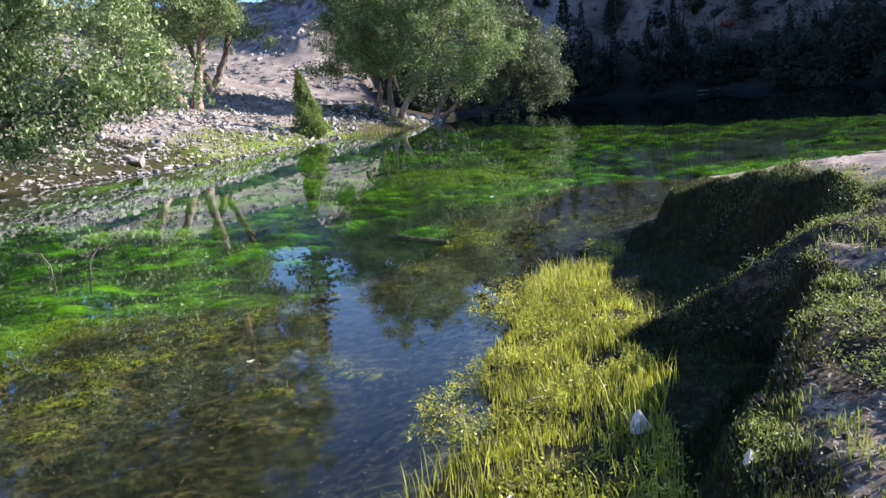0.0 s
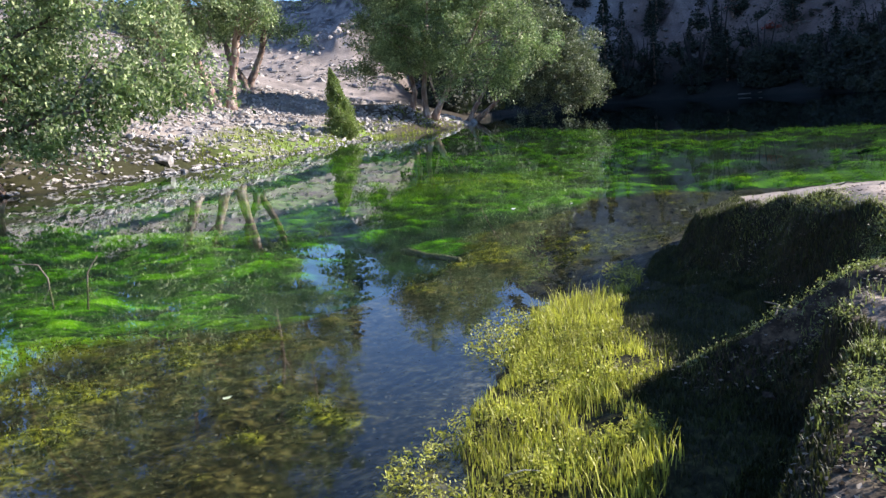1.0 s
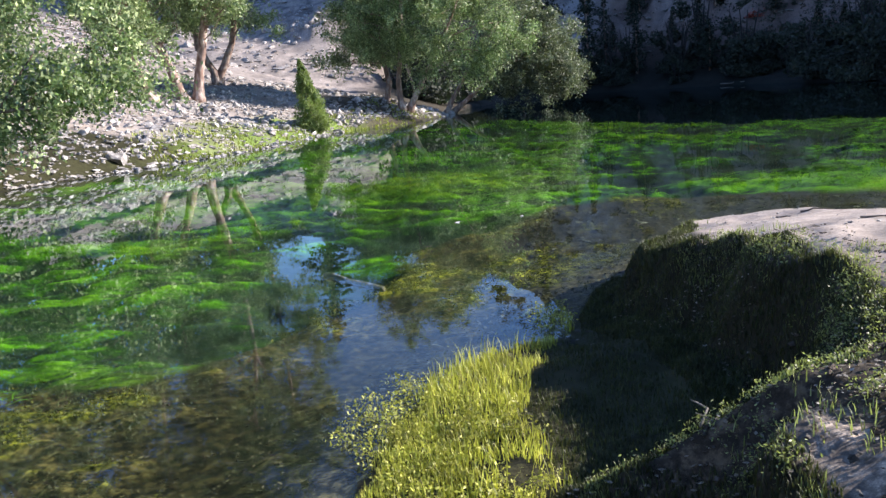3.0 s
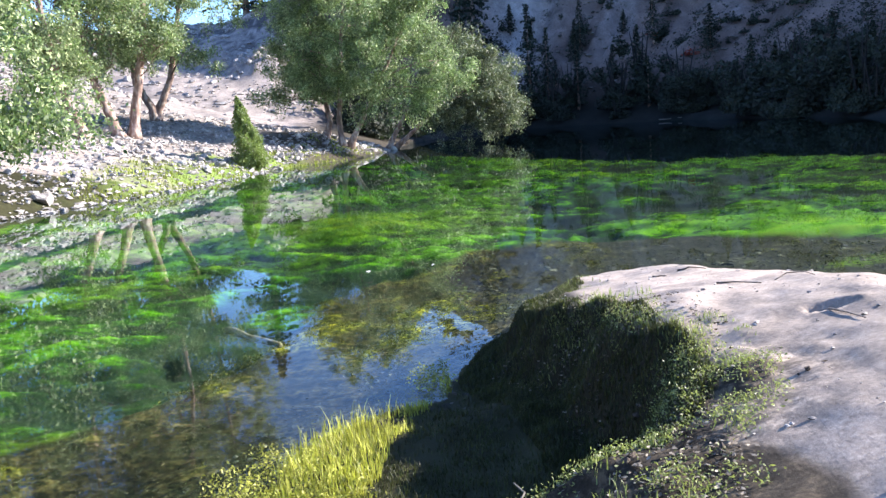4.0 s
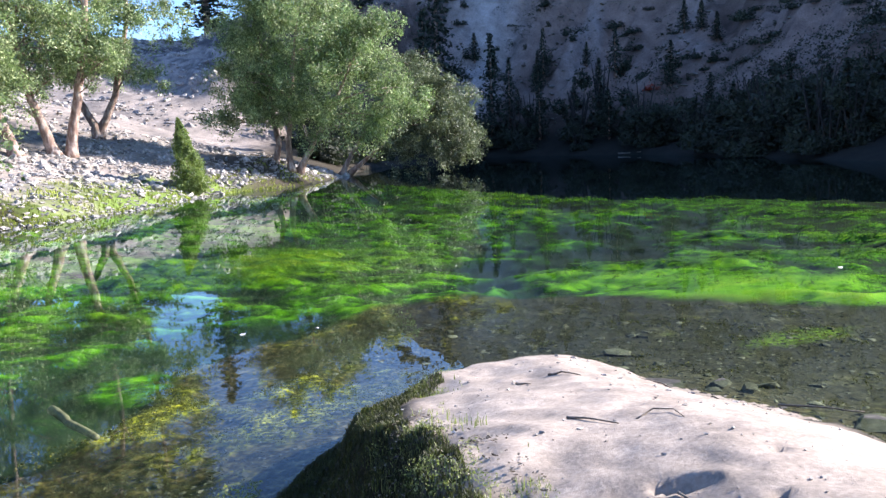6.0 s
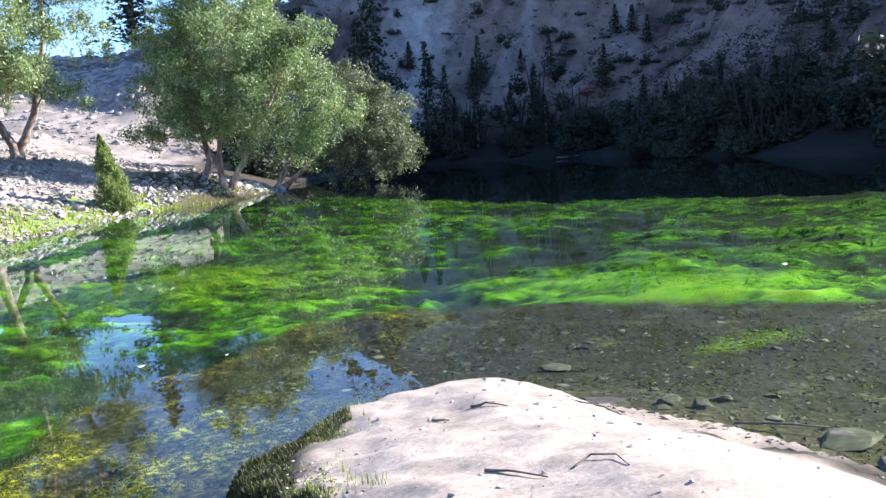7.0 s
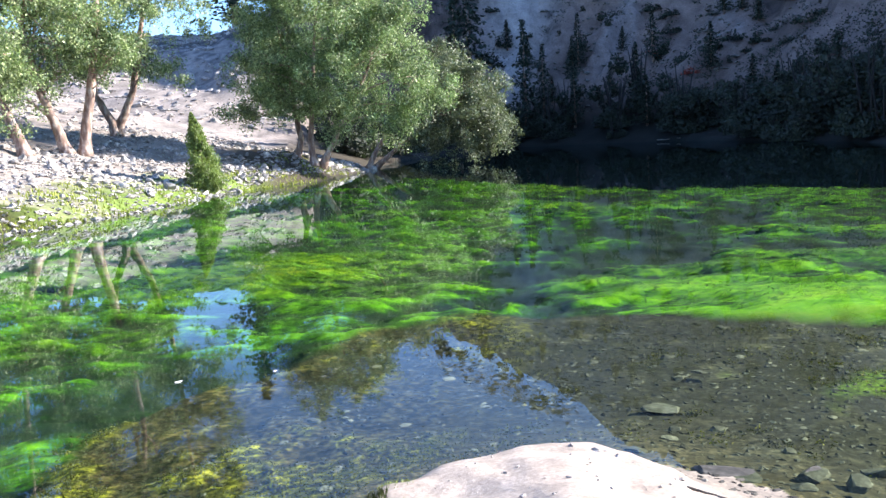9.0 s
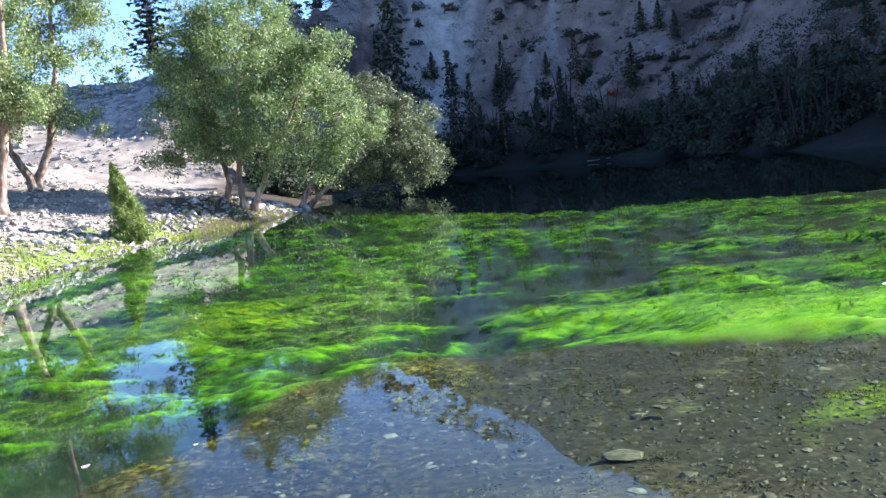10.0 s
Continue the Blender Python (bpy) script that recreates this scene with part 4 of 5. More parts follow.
x = np.interp(y, [27, 31.6, 36, 39.6, 46.2, 49, 57, 65], [-9.6, -7.9, -6.5, -5.9, -4.7, -3.4, -0.6, 0.9]) - 0.2 - 11 * g.random(n) ** 1.2
ok = (inside_distance(LAKE, x, y) < 0.1) & (fbm(x, y, 3.5, 3, 72) + 0.7 * g.random(n) > 0.05) & ~((np.hypot(x + 9, y - 37) < 3.0) & (g.random(n) < 0.7))
strewn_rocks("bank_rubble", "grey angular rubble covering the stony bank", x[ok], y[ok], (0.16 + 0.5 * g.random(ok.sum()) ** 2.5) * np.interp(y[ok], [30, 42], [0.65, 1.0]), 142, 0.12)
n = 1100
y = g.uniform(56, 120, n)
x = -4 - 0.1 * (y - 56) - 26 * g.random(n)
ok = (inside_distance(LAKE, x, y) < -1.5) & (fbm(x, y, 9, 4, 73) + 0.7 * g.random(n) > 0.25)
strewn_rocks("hill_rubble", "grey broken rock strewn over the dry hillside", x[ok], y[ok], (0.3 + 1.1 * g.random(ok.sum()) ** 3) * (0.7 + (y[ok] - 56) / 80), 143, 0.05)


def scatter_stones(name, label, x, y, z, size, mat, seed, thick=0.24):
    """Many small flattened stones in one mesh."""
    g = np.random.default_rng(seed)
    n = len(x)
    unit = np.array([(1, 0, 0), (0, 1, 0), (-1, 0, 0), (0, -1, 0), (0.3, 0.2, 1), (0, 0, -1), (0.75, 0.7, 0.45), (-0.7, -0.7, 0.5)])
    a = g.uniform(0, 6.3, n)
    s = size[:, None, None] * (unit[None] + g.normal(0, 0.16, (n, 8, 3))) * np.array([0.5, 0.36, thick])
    v = np.stack([s[..., 0] * np.cos(a)[:, None] - s[..., 1] * np.sin(a)[:, None] + x[:, None], s[..., 0] * np.sin(a)[:, None] + s[..., 1] * np.cos(a)[:, None] + y[:, None], s[..., 2] + z[:, None]], -1).reshape(-1, 3)
    tri = np.array([(0, 6, 4), (6, 1, 4), (1, 2, 4), (2, 7, 4), (7, 3, 4), (3, 0, 4), (0, 3, 5), (3, 7, 5), (7, 2, 5), (2, 1, 5), (1, 6, 5), (6, 0, 5)])
    f = (np.arange(n)[:, None, None] * 8 + tri[None]).reshape(-1, 3)
    return tagged(new(name, mesh_from(name, v, f, mat, False)), label, "stones", kind="stuff")


g = np.random.default_rng(101)
n = 9000
y = g.uniform(21, 66, n)
x = np.interp(y, [20, 25, 31, 35.5, 40, 48.5, 56, 66], [-12.5, -9.7, -7, -6, -5.4, -3.9, -0.2, 1.6]) - 16 * g.random(n) ** 1.3
z, sd_ = land(x, y)
patch = fbm(x, y, 5, 3, 71) + 0.5 * g.random(n)
ok = (sd_ < 0.1) & (patch > -0.15)
scatter_stones("scree", "loose grey broken stones on the bank", x[ok], y[ok], z[ok] + 0.02, 0.10 + 0.22 * g.random(ok.sum()) ** 2, M_ROCK, 102)

n = 9000
y = g.uniform(60, 125, n)
x = -3 - 0.1 * (y - 60) - 30 * g.random(n)
z, sd_ = land(x, y)
ok = (sd_ < -1) & (fbm(x, y, 8, 4, 73) + 0.4 * g.random(n) > 0.1)
scatter_stones("hill_scree", "loose grey stones strewn over the dry hillside", x[ok], y[ok], z[ok] + 0.03, 0.2 + 0.6 * g.random(ok.sum()) ** 3, M_ROCK, 103)

# ---- far shore: bushes, shrubs, red bush, bleached log ----
def bush(tall, wide, count, size, leaf, seed, name, label, cat, group):
    gen = np.random.default_rng(seed)
    random.seed(seed)
    thing = tagged(new(name), label, cat, group)
    verts, faces = [], []
    for k in range(4):
        a = k * 1.6 + random.random()
        tube(verts, faces, bend((0.1 * wide * math.cos(a), 0.1 * wide * math.sin(a), -0.2), (0.5 * wide * math.cos(a), 0.5 * wide * math.sin(a), 0.7 * tall), (0, 0, 0.1 * tall), 5), [0.018 * tall * (1 - 0.18 * i) for i in range(5)], 5)
    part("stem", mesh_from("stem", verts, faces, M_STEM), thing)
    blobs = [(gen.normal(0, 0.33, 2) * wide, gen.uniform(-0.05, 0.8) ** 1.0 * tall if k > 5 else 0.08 * tall, gen.uniform(0.25, 0.5) * wide) for k in range(14)]
    pts = []
    for (c, h, r) in blobs:
        d = gen.normal(0, 1, (count // 14, 3))
        d /= np.linalg.norm(d, axis=1, keepdims=True)
        pts.append(d * r * gen.uniform(0.5, 1.0, (len(d), 1)) * np.array([1, 1, 0.8]) + np.array([c[0], c[1], h]))
    p = np.concatenate(pts)
    p[:, 2] = np.maximum(p[:, 2], 0.03)
    v, f = leaf_quads(p, size, 0.2, 0.6, gen)
    part("foliage", mesh_from("foliage", v, f, leaf, False), thing)
    return thing


def plant(kinds, spots, gen, low, high):
    used = set()
    for x, y in spots:
        k = int(gen.integers(0, len(kinds)))
        s = gen.uniform(low, high)
        m = Matrix.Translation(at(x, y, 0.1)) @ pose(0, 0, 0, 0, 0, gen.uniform(0, 360))
        if k in used:
            copy_thing(kinds[k], m).scale = (s, s, s * gen.uniform(0.8, 1.25))
        else:
            kinds[k].matrix_basis, kinds[k].scale = m, (s, s, s)
            used.add(k)
    for k in range(len(kinds)):
        if k not in used:
            kinds[k].matrix_basis = Matrix.Translation(at(*spots[0], 0.1))


gen = np.random.default_rng(55)
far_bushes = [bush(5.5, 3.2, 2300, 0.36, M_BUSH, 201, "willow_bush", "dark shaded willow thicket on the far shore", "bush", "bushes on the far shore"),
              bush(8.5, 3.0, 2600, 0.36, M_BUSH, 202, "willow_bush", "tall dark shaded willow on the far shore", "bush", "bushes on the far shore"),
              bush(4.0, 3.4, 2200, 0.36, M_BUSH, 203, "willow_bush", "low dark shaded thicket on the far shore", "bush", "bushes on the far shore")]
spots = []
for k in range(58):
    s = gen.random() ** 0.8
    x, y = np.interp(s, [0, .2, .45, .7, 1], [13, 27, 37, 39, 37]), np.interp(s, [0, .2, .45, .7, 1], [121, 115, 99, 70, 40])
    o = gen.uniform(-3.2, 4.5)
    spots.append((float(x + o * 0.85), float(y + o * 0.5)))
# added bushes that darken the shaded strip behind the willow
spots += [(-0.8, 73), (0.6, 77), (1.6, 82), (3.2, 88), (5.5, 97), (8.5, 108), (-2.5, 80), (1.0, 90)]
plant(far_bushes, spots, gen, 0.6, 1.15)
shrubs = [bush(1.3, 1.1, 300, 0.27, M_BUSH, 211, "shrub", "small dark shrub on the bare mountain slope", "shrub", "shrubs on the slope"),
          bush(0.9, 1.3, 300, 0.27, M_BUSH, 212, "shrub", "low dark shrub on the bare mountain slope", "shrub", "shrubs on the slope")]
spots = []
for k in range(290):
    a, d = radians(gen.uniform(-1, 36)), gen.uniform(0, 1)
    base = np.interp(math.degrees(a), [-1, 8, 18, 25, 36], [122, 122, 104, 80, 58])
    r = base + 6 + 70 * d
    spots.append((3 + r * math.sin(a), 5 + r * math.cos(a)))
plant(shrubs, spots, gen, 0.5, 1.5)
g = np.random.default_rng(225)
n = 2700
a, d = np.radians(g.uniform(-2, 38, n)), g.uniform(0, 1, n)
r = np.interp(np.degrees(a), [-1, 8, 18, 25, 36], [122, 122, 104, 80, 58]) + 6 + 70 * d
x, y = 3 + r * np.sin(a), 5 + r * np.cos(a)
z, sd_ = land(x, y)
ok = (sd_ < -8) & (fbm(x, y, 16, 3, 75) + 0.8 * g.random(n) > 0.35)
c = np.stack([x, y, z + 0.1], 1)[ok]
s = g.uniform(0.25, 0.95, (len(c), 1, 1))
p = (c[:, None] + g.normal(0, 1, (len(c), 46, 3)) * s * np.array([1, 1, 0.5])).reshape(-1, 3)
v, f = leaf_quads(p, 0.26, 0.0, 0.6, g)
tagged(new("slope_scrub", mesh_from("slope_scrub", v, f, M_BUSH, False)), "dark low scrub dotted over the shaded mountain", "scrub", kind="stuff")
n = 8000
a, d = np.radians(g.uniform(-2, 38, n)), g.uniform(0, 1, n)
r = np.interp(np.degrees(a), [-1, 8, 18, 25, 36], [122, 122, 104, 80, 58]) + 4 + 70 * d
x, y = 3 + r * np.sin(a), 5 + r * np.cos(a)
z, sd_ = land(x, y)
ok = (sd_ < -6) & (fbm(x * 1.6 - y * 0.9, (x + y) * 0.35, 10, 3, 55) + 0.4 * g.random(n) > 0.1)
scatter_stones("mountain_scree", "loose broken rock in streaks down the mountain", x[ok], y[ok], z[ok] + 0.05, 0.2 + 0.9 * g.random(ok.sum()) ** 4, M_TAN, 226)
red = bush(1.3, 1.2, 700, 0.2, M_RED, 221, "red_shrub", "autumn-red shrub on the mountain slope", "shrub", "")
red.matrix_basis = Matrix.Translation(at(39.8, 124.5, 0.1))
red2 = bush(1.0, 1.4, 600, 0.2, M_RED, 222, "red_shrub", "dull red low shrub on the mountain slope", "shrub", "")
red2.matrix_basis = Matrix.Translation(at(39.6, 109.6, 0.1))


def stick(name, path, r0, r1, mat, label, cat="branch", sides=7):
    random.seed(len(label) + int(100 * r0))
    verts, faces = [], []
    pts = [Vector(p) for p in path]
    fine = []
    for i in range(len(pts) - 1):
        fine += [pts[i].lerp(pts[i + 1], k / 3) for k in range(3)]
    fine.append(pts[-1])
    fine = [p + Vector((random.uniform(-1, 1), random.uniform(-1, 1), random.uniform(-1, 1))) * r0 * (0.35 if r0 > 0.008 else 0.15) for p in fine]
    n = len(fine)
    tube(verts, faces, fine, [r0 + (r1 - r0) * i / (n - 1) for i in range(n)], sides, 0.25)
    return tagged(new(name, mesh_from(name, verts, faces, mat)), label, cat)


stick("driftwood_log", [(32.2, 100.1, 0.22), (33.4, 99.1, 0.25), (34.6, 97.9, 0.32)], 0.07, 0.04, M_TAN, "bleached log lying at the far waterline", "log")

# ---- bed of the lake: weeds, algae strands, stones, sunken wood ----
g = np.random.default_rng(301)
c = np.stack([g.uniform(-6, 4.5, 300000), g.uniform(2, 15.5, 300000)], 1)
z, sd_ = land(c[:, 0], c[:, 1])
ok = (sd_ > 0.12) & (c[:, 1] < algae_edge(c[:, 0]) + 1.2) & (moss_lump(c[:, 0], c[:, 1]) + 0.25 * g.random(len(c)) > 0.38) & (c[:, 0] - 0.28 * (c[:, 1] - 6) < 2.2) & (g.random(len(c)) < np.clip(9 / c[:, 1] ** 1.1, 0.2, 1))
p = np.concatenate([c[ok], (z[ok] + 0.002 + 0.03 * g.random(ok.sum()))[:, None]], 1)
p[:, 2] = np.minimum(p[:, 2], -0.02)
v, f = leaf_quads(p, 0.024, -0.5, 0.4, g)
tagged(new("water_weed", mesh_from("water_weed", v, f, M_WEED, False)), "brown-olive weeds on the lake bed", "water plants", kind="stuff")


c = np.stack([g.uniform(0, 13, 3000), g.uniform(5, 17, 3000)], 1)
z, sd_ = land(c[:, 0], c[:, 1])
ok = (sd_ > 0.1) & (c[:, 1] < algae_edge(c[:, 0]) - 0.5) & (fbm(c[:, 0], c[:, 1], 1.1, 4, 74) > 0.25) & (c[:, 0] - 0.28 * (c[:, 1] - 6) > 1.0)
c, z = c[ok], z[ok]
off = g.normal(0, 1, (len(c), 26, 3)) * np.array([0.06, 0.06, 0.0]) + np.stack([np.zeros((len(c), 26)), np.zeros((len(c), 26)), g.uniform(0.0, 0.025, (len(c), 26))], -1)
p = (off + np.stack([c[:, 0], c[:, 1], z], 1)[:, None]).reshape(-1, 3)
p[:, 2] = np.minimum(p[:, 2], -0.02)
v, f = leaf_quads(p, 0.028, -0.2, 0.4, g)
tagged(new("sunken_litter", mesh_from("sunken_litter", v, f, M_WEED, False)), "dark rotting leaves and moss on the gravel bed", "litter", kind="stuff")


c = np.stack([g.uniform(-4.5, 4.5, 26000), g.uniform(2.5, 11, 26000)], 1)
z, sd_ = land(c[:, 0], c[:, 1])
ok = (sd_ > 0.05) & (c[:, 1] < algae_edge(c[:, 0]) - 0.3) & (fbm(c[:, 0], c[:, 1], 0.8, 3, 76) + g.random(len(c)) > 0.45)
p = np.concatenate([c[ok], np.minimum(z[ok] + 0.012, -0.012)[:, None]], 1)
v, f = leaf_quads(p, 0.03, 0.0, 0.45, g)
v[:, 2] = np.repeat(p[:, 2], 4) + 0.35 * (v[:, 2] - np.repeat(p[:, 2], 4))
tagged(new("leaf_litter", mesh_from("leaf_litter", v, f, M_LITTER, False)), "dull brown fallen leaves on the shallow lake bed", "litter", kind="stuff")


def strands(n, x0, x1, y0, y1, long, wide, seed):
    g = np.random.default_rng(seed)
    x, y = g.uniform(x0, x1, n), g.uniform(y0, y1, n)
    sd_ = inside_distance(LAKE, x, y)
    lump = algae_lump(x, y)
    ok = (sd_ > 0.6) & (g.random(n) > shadow_water(x, y)) & (y > algae_edge(x) + 0.5 + 0.7 * g.random(n) + 0.6 * fbm(x, y, 2.5, 3, 41)) & (lump + 0.35 * g.random(n) > 0.5)
    x, y = x[ok], y[ok]
    n = len(x)
    a = 0.5 * fbm(x, y, 4, 2, 81) + g.normal(0, 0.6, n)
    l, w = long * g.uniform(0.5, 1.4, n), wide * g.uniform(0.5, 1.5, n)
    rows = []
    for t, s in ((-0.5, 0.3), (0.0, 1.0), (0.5, 0.15)):
        px, py = x + np.cos(a) * l * t, y + np.sin(a) * l * t + 0.15 * l * t * t
        pz = np.minimum(land(px, py)[0] + 0.03 + 0.03 * g.random(n), -0.03)
        rows += [np.stack([px - np.sin(a) * w * s, py + np.cos(a) * w * s, pz], 1), np.stack([px + np.sin(a) * w * s, py - np.cos(a) * w * s, pz], 1)]
    v = np.stack(rows, 1).reshape(-1, 3)
    f = (np.arange(n)[:, None, None] * 6 + np.array([(0, 1, 3, 2), (2, 3, 5, 4)])[None]).reshape(-1, 4)
    return v, f


va, fa = strands(60000, -8, 14, 6, 22, 0.20, 0.008, 311)
vb, fb = strands(26000, -8, 26, 20, 50, 0.6, 0.03, 312)
tagged(new("algae_strands", mesh_from("algae_strands", np.concatenate([va, vb]), np.concatenate([fa, fb + len(va)]), M_ALGA, False)), "bright green filaments of algae under the water", "algae", kind="stuff")

g = np.random.default_rng(321)
x, y = g.uniform(-0.5, 12, 38000), g.uniform(6, 15.5, 38000)
z, sd_ = land(x, y)
ok = (sd_ > -0.25) & (y < algae_edge(x) - 0.2) & (x - 0.28 * (y - 6) > 0.0) & (g.random(38000) < np.clip(1.25 - sd_ / 7, 0.25, 1))
scatter_stones("gravel", "grey-brown gravel on the lake bed", x[ok], y[ok], z[ok] - 0.001, 0.015 + 0.065 * g.random(ok.sum()) ** 3, M_GRAVEL, 322, 0.16)


def stone_mesh(seed, flat):
    me = rock_mesh(seed, flat)
    me.name = "stone"
    me.materials.clear()
    me.materials.append(M_PEBBLE)
    return me


STONES = [stone_mesh(90 + i, f) for i, f in enumerate((0.4, 0.55, 0.35, 0.5))]
PALE_STONE = stone_mesh(96, 0.4)
PALE_STONE.materials[0] = M_TAN
random.seed(17)


def stone(x, y, lx, ly, lz, turn, label="flat grey stone on the lake bed", lift=0.0, group="stones on the lake bed"):
    ob = tagged(new("stone", STONES[random.randrange(4)]), label, "stone", group)
    ob.matrix_basis = Matrix.Translation((x, y, height(x, y) + lift + 0.1 * lz)) @ pose(0, 0, 0, random.uniform(-6, 6), random.uniform(-6, 6), turn) @ Matrix.Diagonal((lx * 1.25, ly * 1.25, lz * 2.2, 1))
    return ob


stone(5.10, 11.45, 0.36, 0.15, 0.10, -8, "pale oblong stone slab on the lake bed", 0.02).data = PALE_STONE
stone(5.05, 11.0, 0.16, 0.12, 0.06, 20, "grey stone beside the slab on the lake bed")
stone(5.56, 12.45, 0.18, 0.10, 0.07, 25, "dark stone on the lake bed")
stone(5.72, 13.3, 0.20, 0.12, 0.07, 10, "dark stone on the lake bed")
stone(6.15, 8.5, 0.62, 0.40, 0.09, -5, "large flat pale stone slab in shallow water", 0.02)
stone(6.15, 8.0, 0.5, 0.35, 0.10, 30, "flat pale stone slab in shallow water", 0.02)
stone(4.95, 9.85, 0.42, 0.26, 0.06, -30, "tan flat stone at the foot of the mound", 0.01)
stone(5.45, 9.75, 0.22, 0.16, 0.09, 12, "square grey stone at the foot of the mound", 0.02)
stone(5.65, 9.6, 0.22, 0.15, 0.07, 50, "grey stone at the foot of the mound", 0.02)
stone(5.98, 9.95, 0.26, 0.14, 0.08, -15, "brown flat stone in shallow water", 0.01)
stone(5.35, 10.95, 0.17, 0.12, 0.06, 5)
for _ in range(290):
    x, y = random.uniform(1.6, 11), random.uniform(8.2, 15.0)
    d = float(inside_distance(LAKE, np.array([x]), np.array([y]))[0])
    if d < 0.05 or x - 0.28 * (y - 6) < 0.5 or y > algae_edge(x) - 0.3:
        continue
    s = 0.05 + 0.13 * random.random() ** 2
    ob = stone(x, y, s, s * random.uniform(0.5, 0.9), s * random.uniform(0.15, 0.35), random.uniform(0, 180))
    if random.random() < 0.35:
        ob.data = PALE_STONE

stick("sunken_log", [(-0.42, 10.75, -0.16), (-0.1, 10.25, -0.15), (0.26, 9.75, -0.14)], 0.045, 0.03, M_WOOD, "sunken waterlogged log on the lake bed", "log")
stick("standing_twig", [(-4.0, 9.3, -0.35), (-4.02, 9.3, 0.05), (-4.1, 9.3, 0.2), (-4.4, 9.3, 0.22)], 0.012, 0.005, M_WOOD, "bent bare twig standing out of the water")
stick("standing_twig", [(-3.6, 9.2, -0.3), (-3.55, 9.2, 0.1), (-3.42, 9.2, 0.28)], 0.012, 0.004, M_WOOD, "bare twig standing out of the water")
stick("driftwood_stick", [(5.62, 9.0, 0.0), (5.85, 8.85, 0.02), (6.15, 8.7, 0.0)], 0.010, 0.005, M_WOOD, "dark stick lying in shallow water")

def leaf_scrap(x, y, size, label, z=0.004):
    bm = bmesh.new()
    ring = [bm.verts.new((math.cos(a) * size * (0.5 + 0.1 * math.cos(3 * a)), math.sin(a) * size * 0.33, 0.12 * size * math.cos(a) ** 2)) for a in [i * math.pi / 6 for i in range(12)]]
    top = bm.faces.new(ring)
    bmesh.ops.solidify(bm, geom=[top], thickness=0.0015)
    me = bpy.data.meshes.new("floating_leaf")
    bm.to_mesh(me)
    bm.free()
    me.materials.append(M_PALE)
    ob = tagged(new("floating_leaf", me), label, "leaf", "leaves on the water")
    ob.matrix_basis = pose(x, y, z, 0, 0, 30)
    return ob


leaf_scrap(-1.19, 5.57, 0.065, "pale fallen leaf lying under the clear water", max(-0.14, height(-1.19, 5.57) + 0.03))
leaf_scrap(1.05, 12.75, 0.08, "pale fallen leaf floating on the water")
leaf_scrap(9.7, 15.2, 0.14, "pale scrap floating on the green water")
leaf_scrap(1.9, 12.9, 0.05, "small pale leaf floating on the water")

# ---- the near bank ----
def blades(spots, tall, width, seed):
    g = np.random.default_rng(seed)
    n = len(spots)
    x, y = spots[:, 0], spots[:, 1]
    z = land(x, y)[0]
    h = tall * g.uniform(0.5, 1.25, n)
    a, lean = g.uniform(0, 2 * np.pi, n), g.uniform(0.05, 0.5, n) * h
    wx, wy = -np.sin(a) * width, np.cos(a) * width
    bx, by = np.cos(a) * lean, np.sin(a) * lean
    zero = np.maximum(z, -0.06) - 0.01
    v = np.stack([np.stack([x - wx, y - wy, zero], 1), np.stack([x + wx, y + wy, zero], 1), np.stack([x + bx * .4 + wx * .7, y + by * .4 + wy * .7, zero + h * .6], 1),
                  np.stack([x + bx * .4 - wx * .7, y + by * .4 - wy * .7, zero + h * .6], 1), np.stack([x + bx, y + by, zero + h * 0.95], 1)], 1).reshape(-1, 3)
    b = np.arange(n)[:, None] * 5
    faces = [tuple(r) for r in (b + np.array([0, 1, 2, 3])).tolist()] + [tuple(r) for r in (b + np.array([3, 2, 4])).tolist()]
    return v, faces


g = np.random.default_rng(77)


def turf_field(name, label, n, box, rule, tall, width, mat, seed, cat="grass"):
    gg = np.random.default_rng(seed)
    p = np.stack([gg.uniform(box[0], box[1], n), gg.uniform(box[2], box[3], n)], 1)
    q = p[rule(p[:, 0], p[:, 1], inside_distance(LAKE, p[:, 0], p[:, 1]), inside_distance(UPLAND, p[:, 0], p[:, 1]), gg)]
    v, f = blades(q, tall, width, seed + 1)
    return tagged(new(name, mesh_from(name, v, f, mat, False)), label, cat, kind="stuff")


# edge of the scarp's shade: bright sedge before it, darkened turf behind
def shade_line(y):
    return np.interp(y, [0, 2.7, 3.6, 4.6, 4.85, 5.6, 6.7, 7.4], [0.2, 0.85, 1.06, 1.1, 1.4, 1.25, 1.45, 1.75]) + 0.05 * fbm(y, y, 0.3, 2, 97)


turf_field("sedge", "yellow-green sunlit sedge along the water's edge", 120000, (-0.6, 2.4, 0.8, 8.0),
           lambda x, y, s, u, r: (s < -0.01 + 0.06 * fbm(x, y, 0.3, 2, 91)) & (x < shade_line(y)) & (fbm(x, y, 0.22, 3, 92) + 0.9 * r.random(len(x)) > 0.35), 0.075, 0.0029, M_BLADE, 501)
turf_field("sedge", "tall pale sedge stalks along the water's edge", 16000, (-0.6, 2.4, 0.8, 8.0),
           lambda x, y, s, u, r: (s < 0.02 + 0.08 * fbm(x, y, 0.3, 2, 91)) & (x < shade_line(y)) & (fbm(x, y, 0.5, 3, 95) + 0.6 * r.random(len(x)) > 0.35), 0.16, 0.0028, M_BLADE, 505)


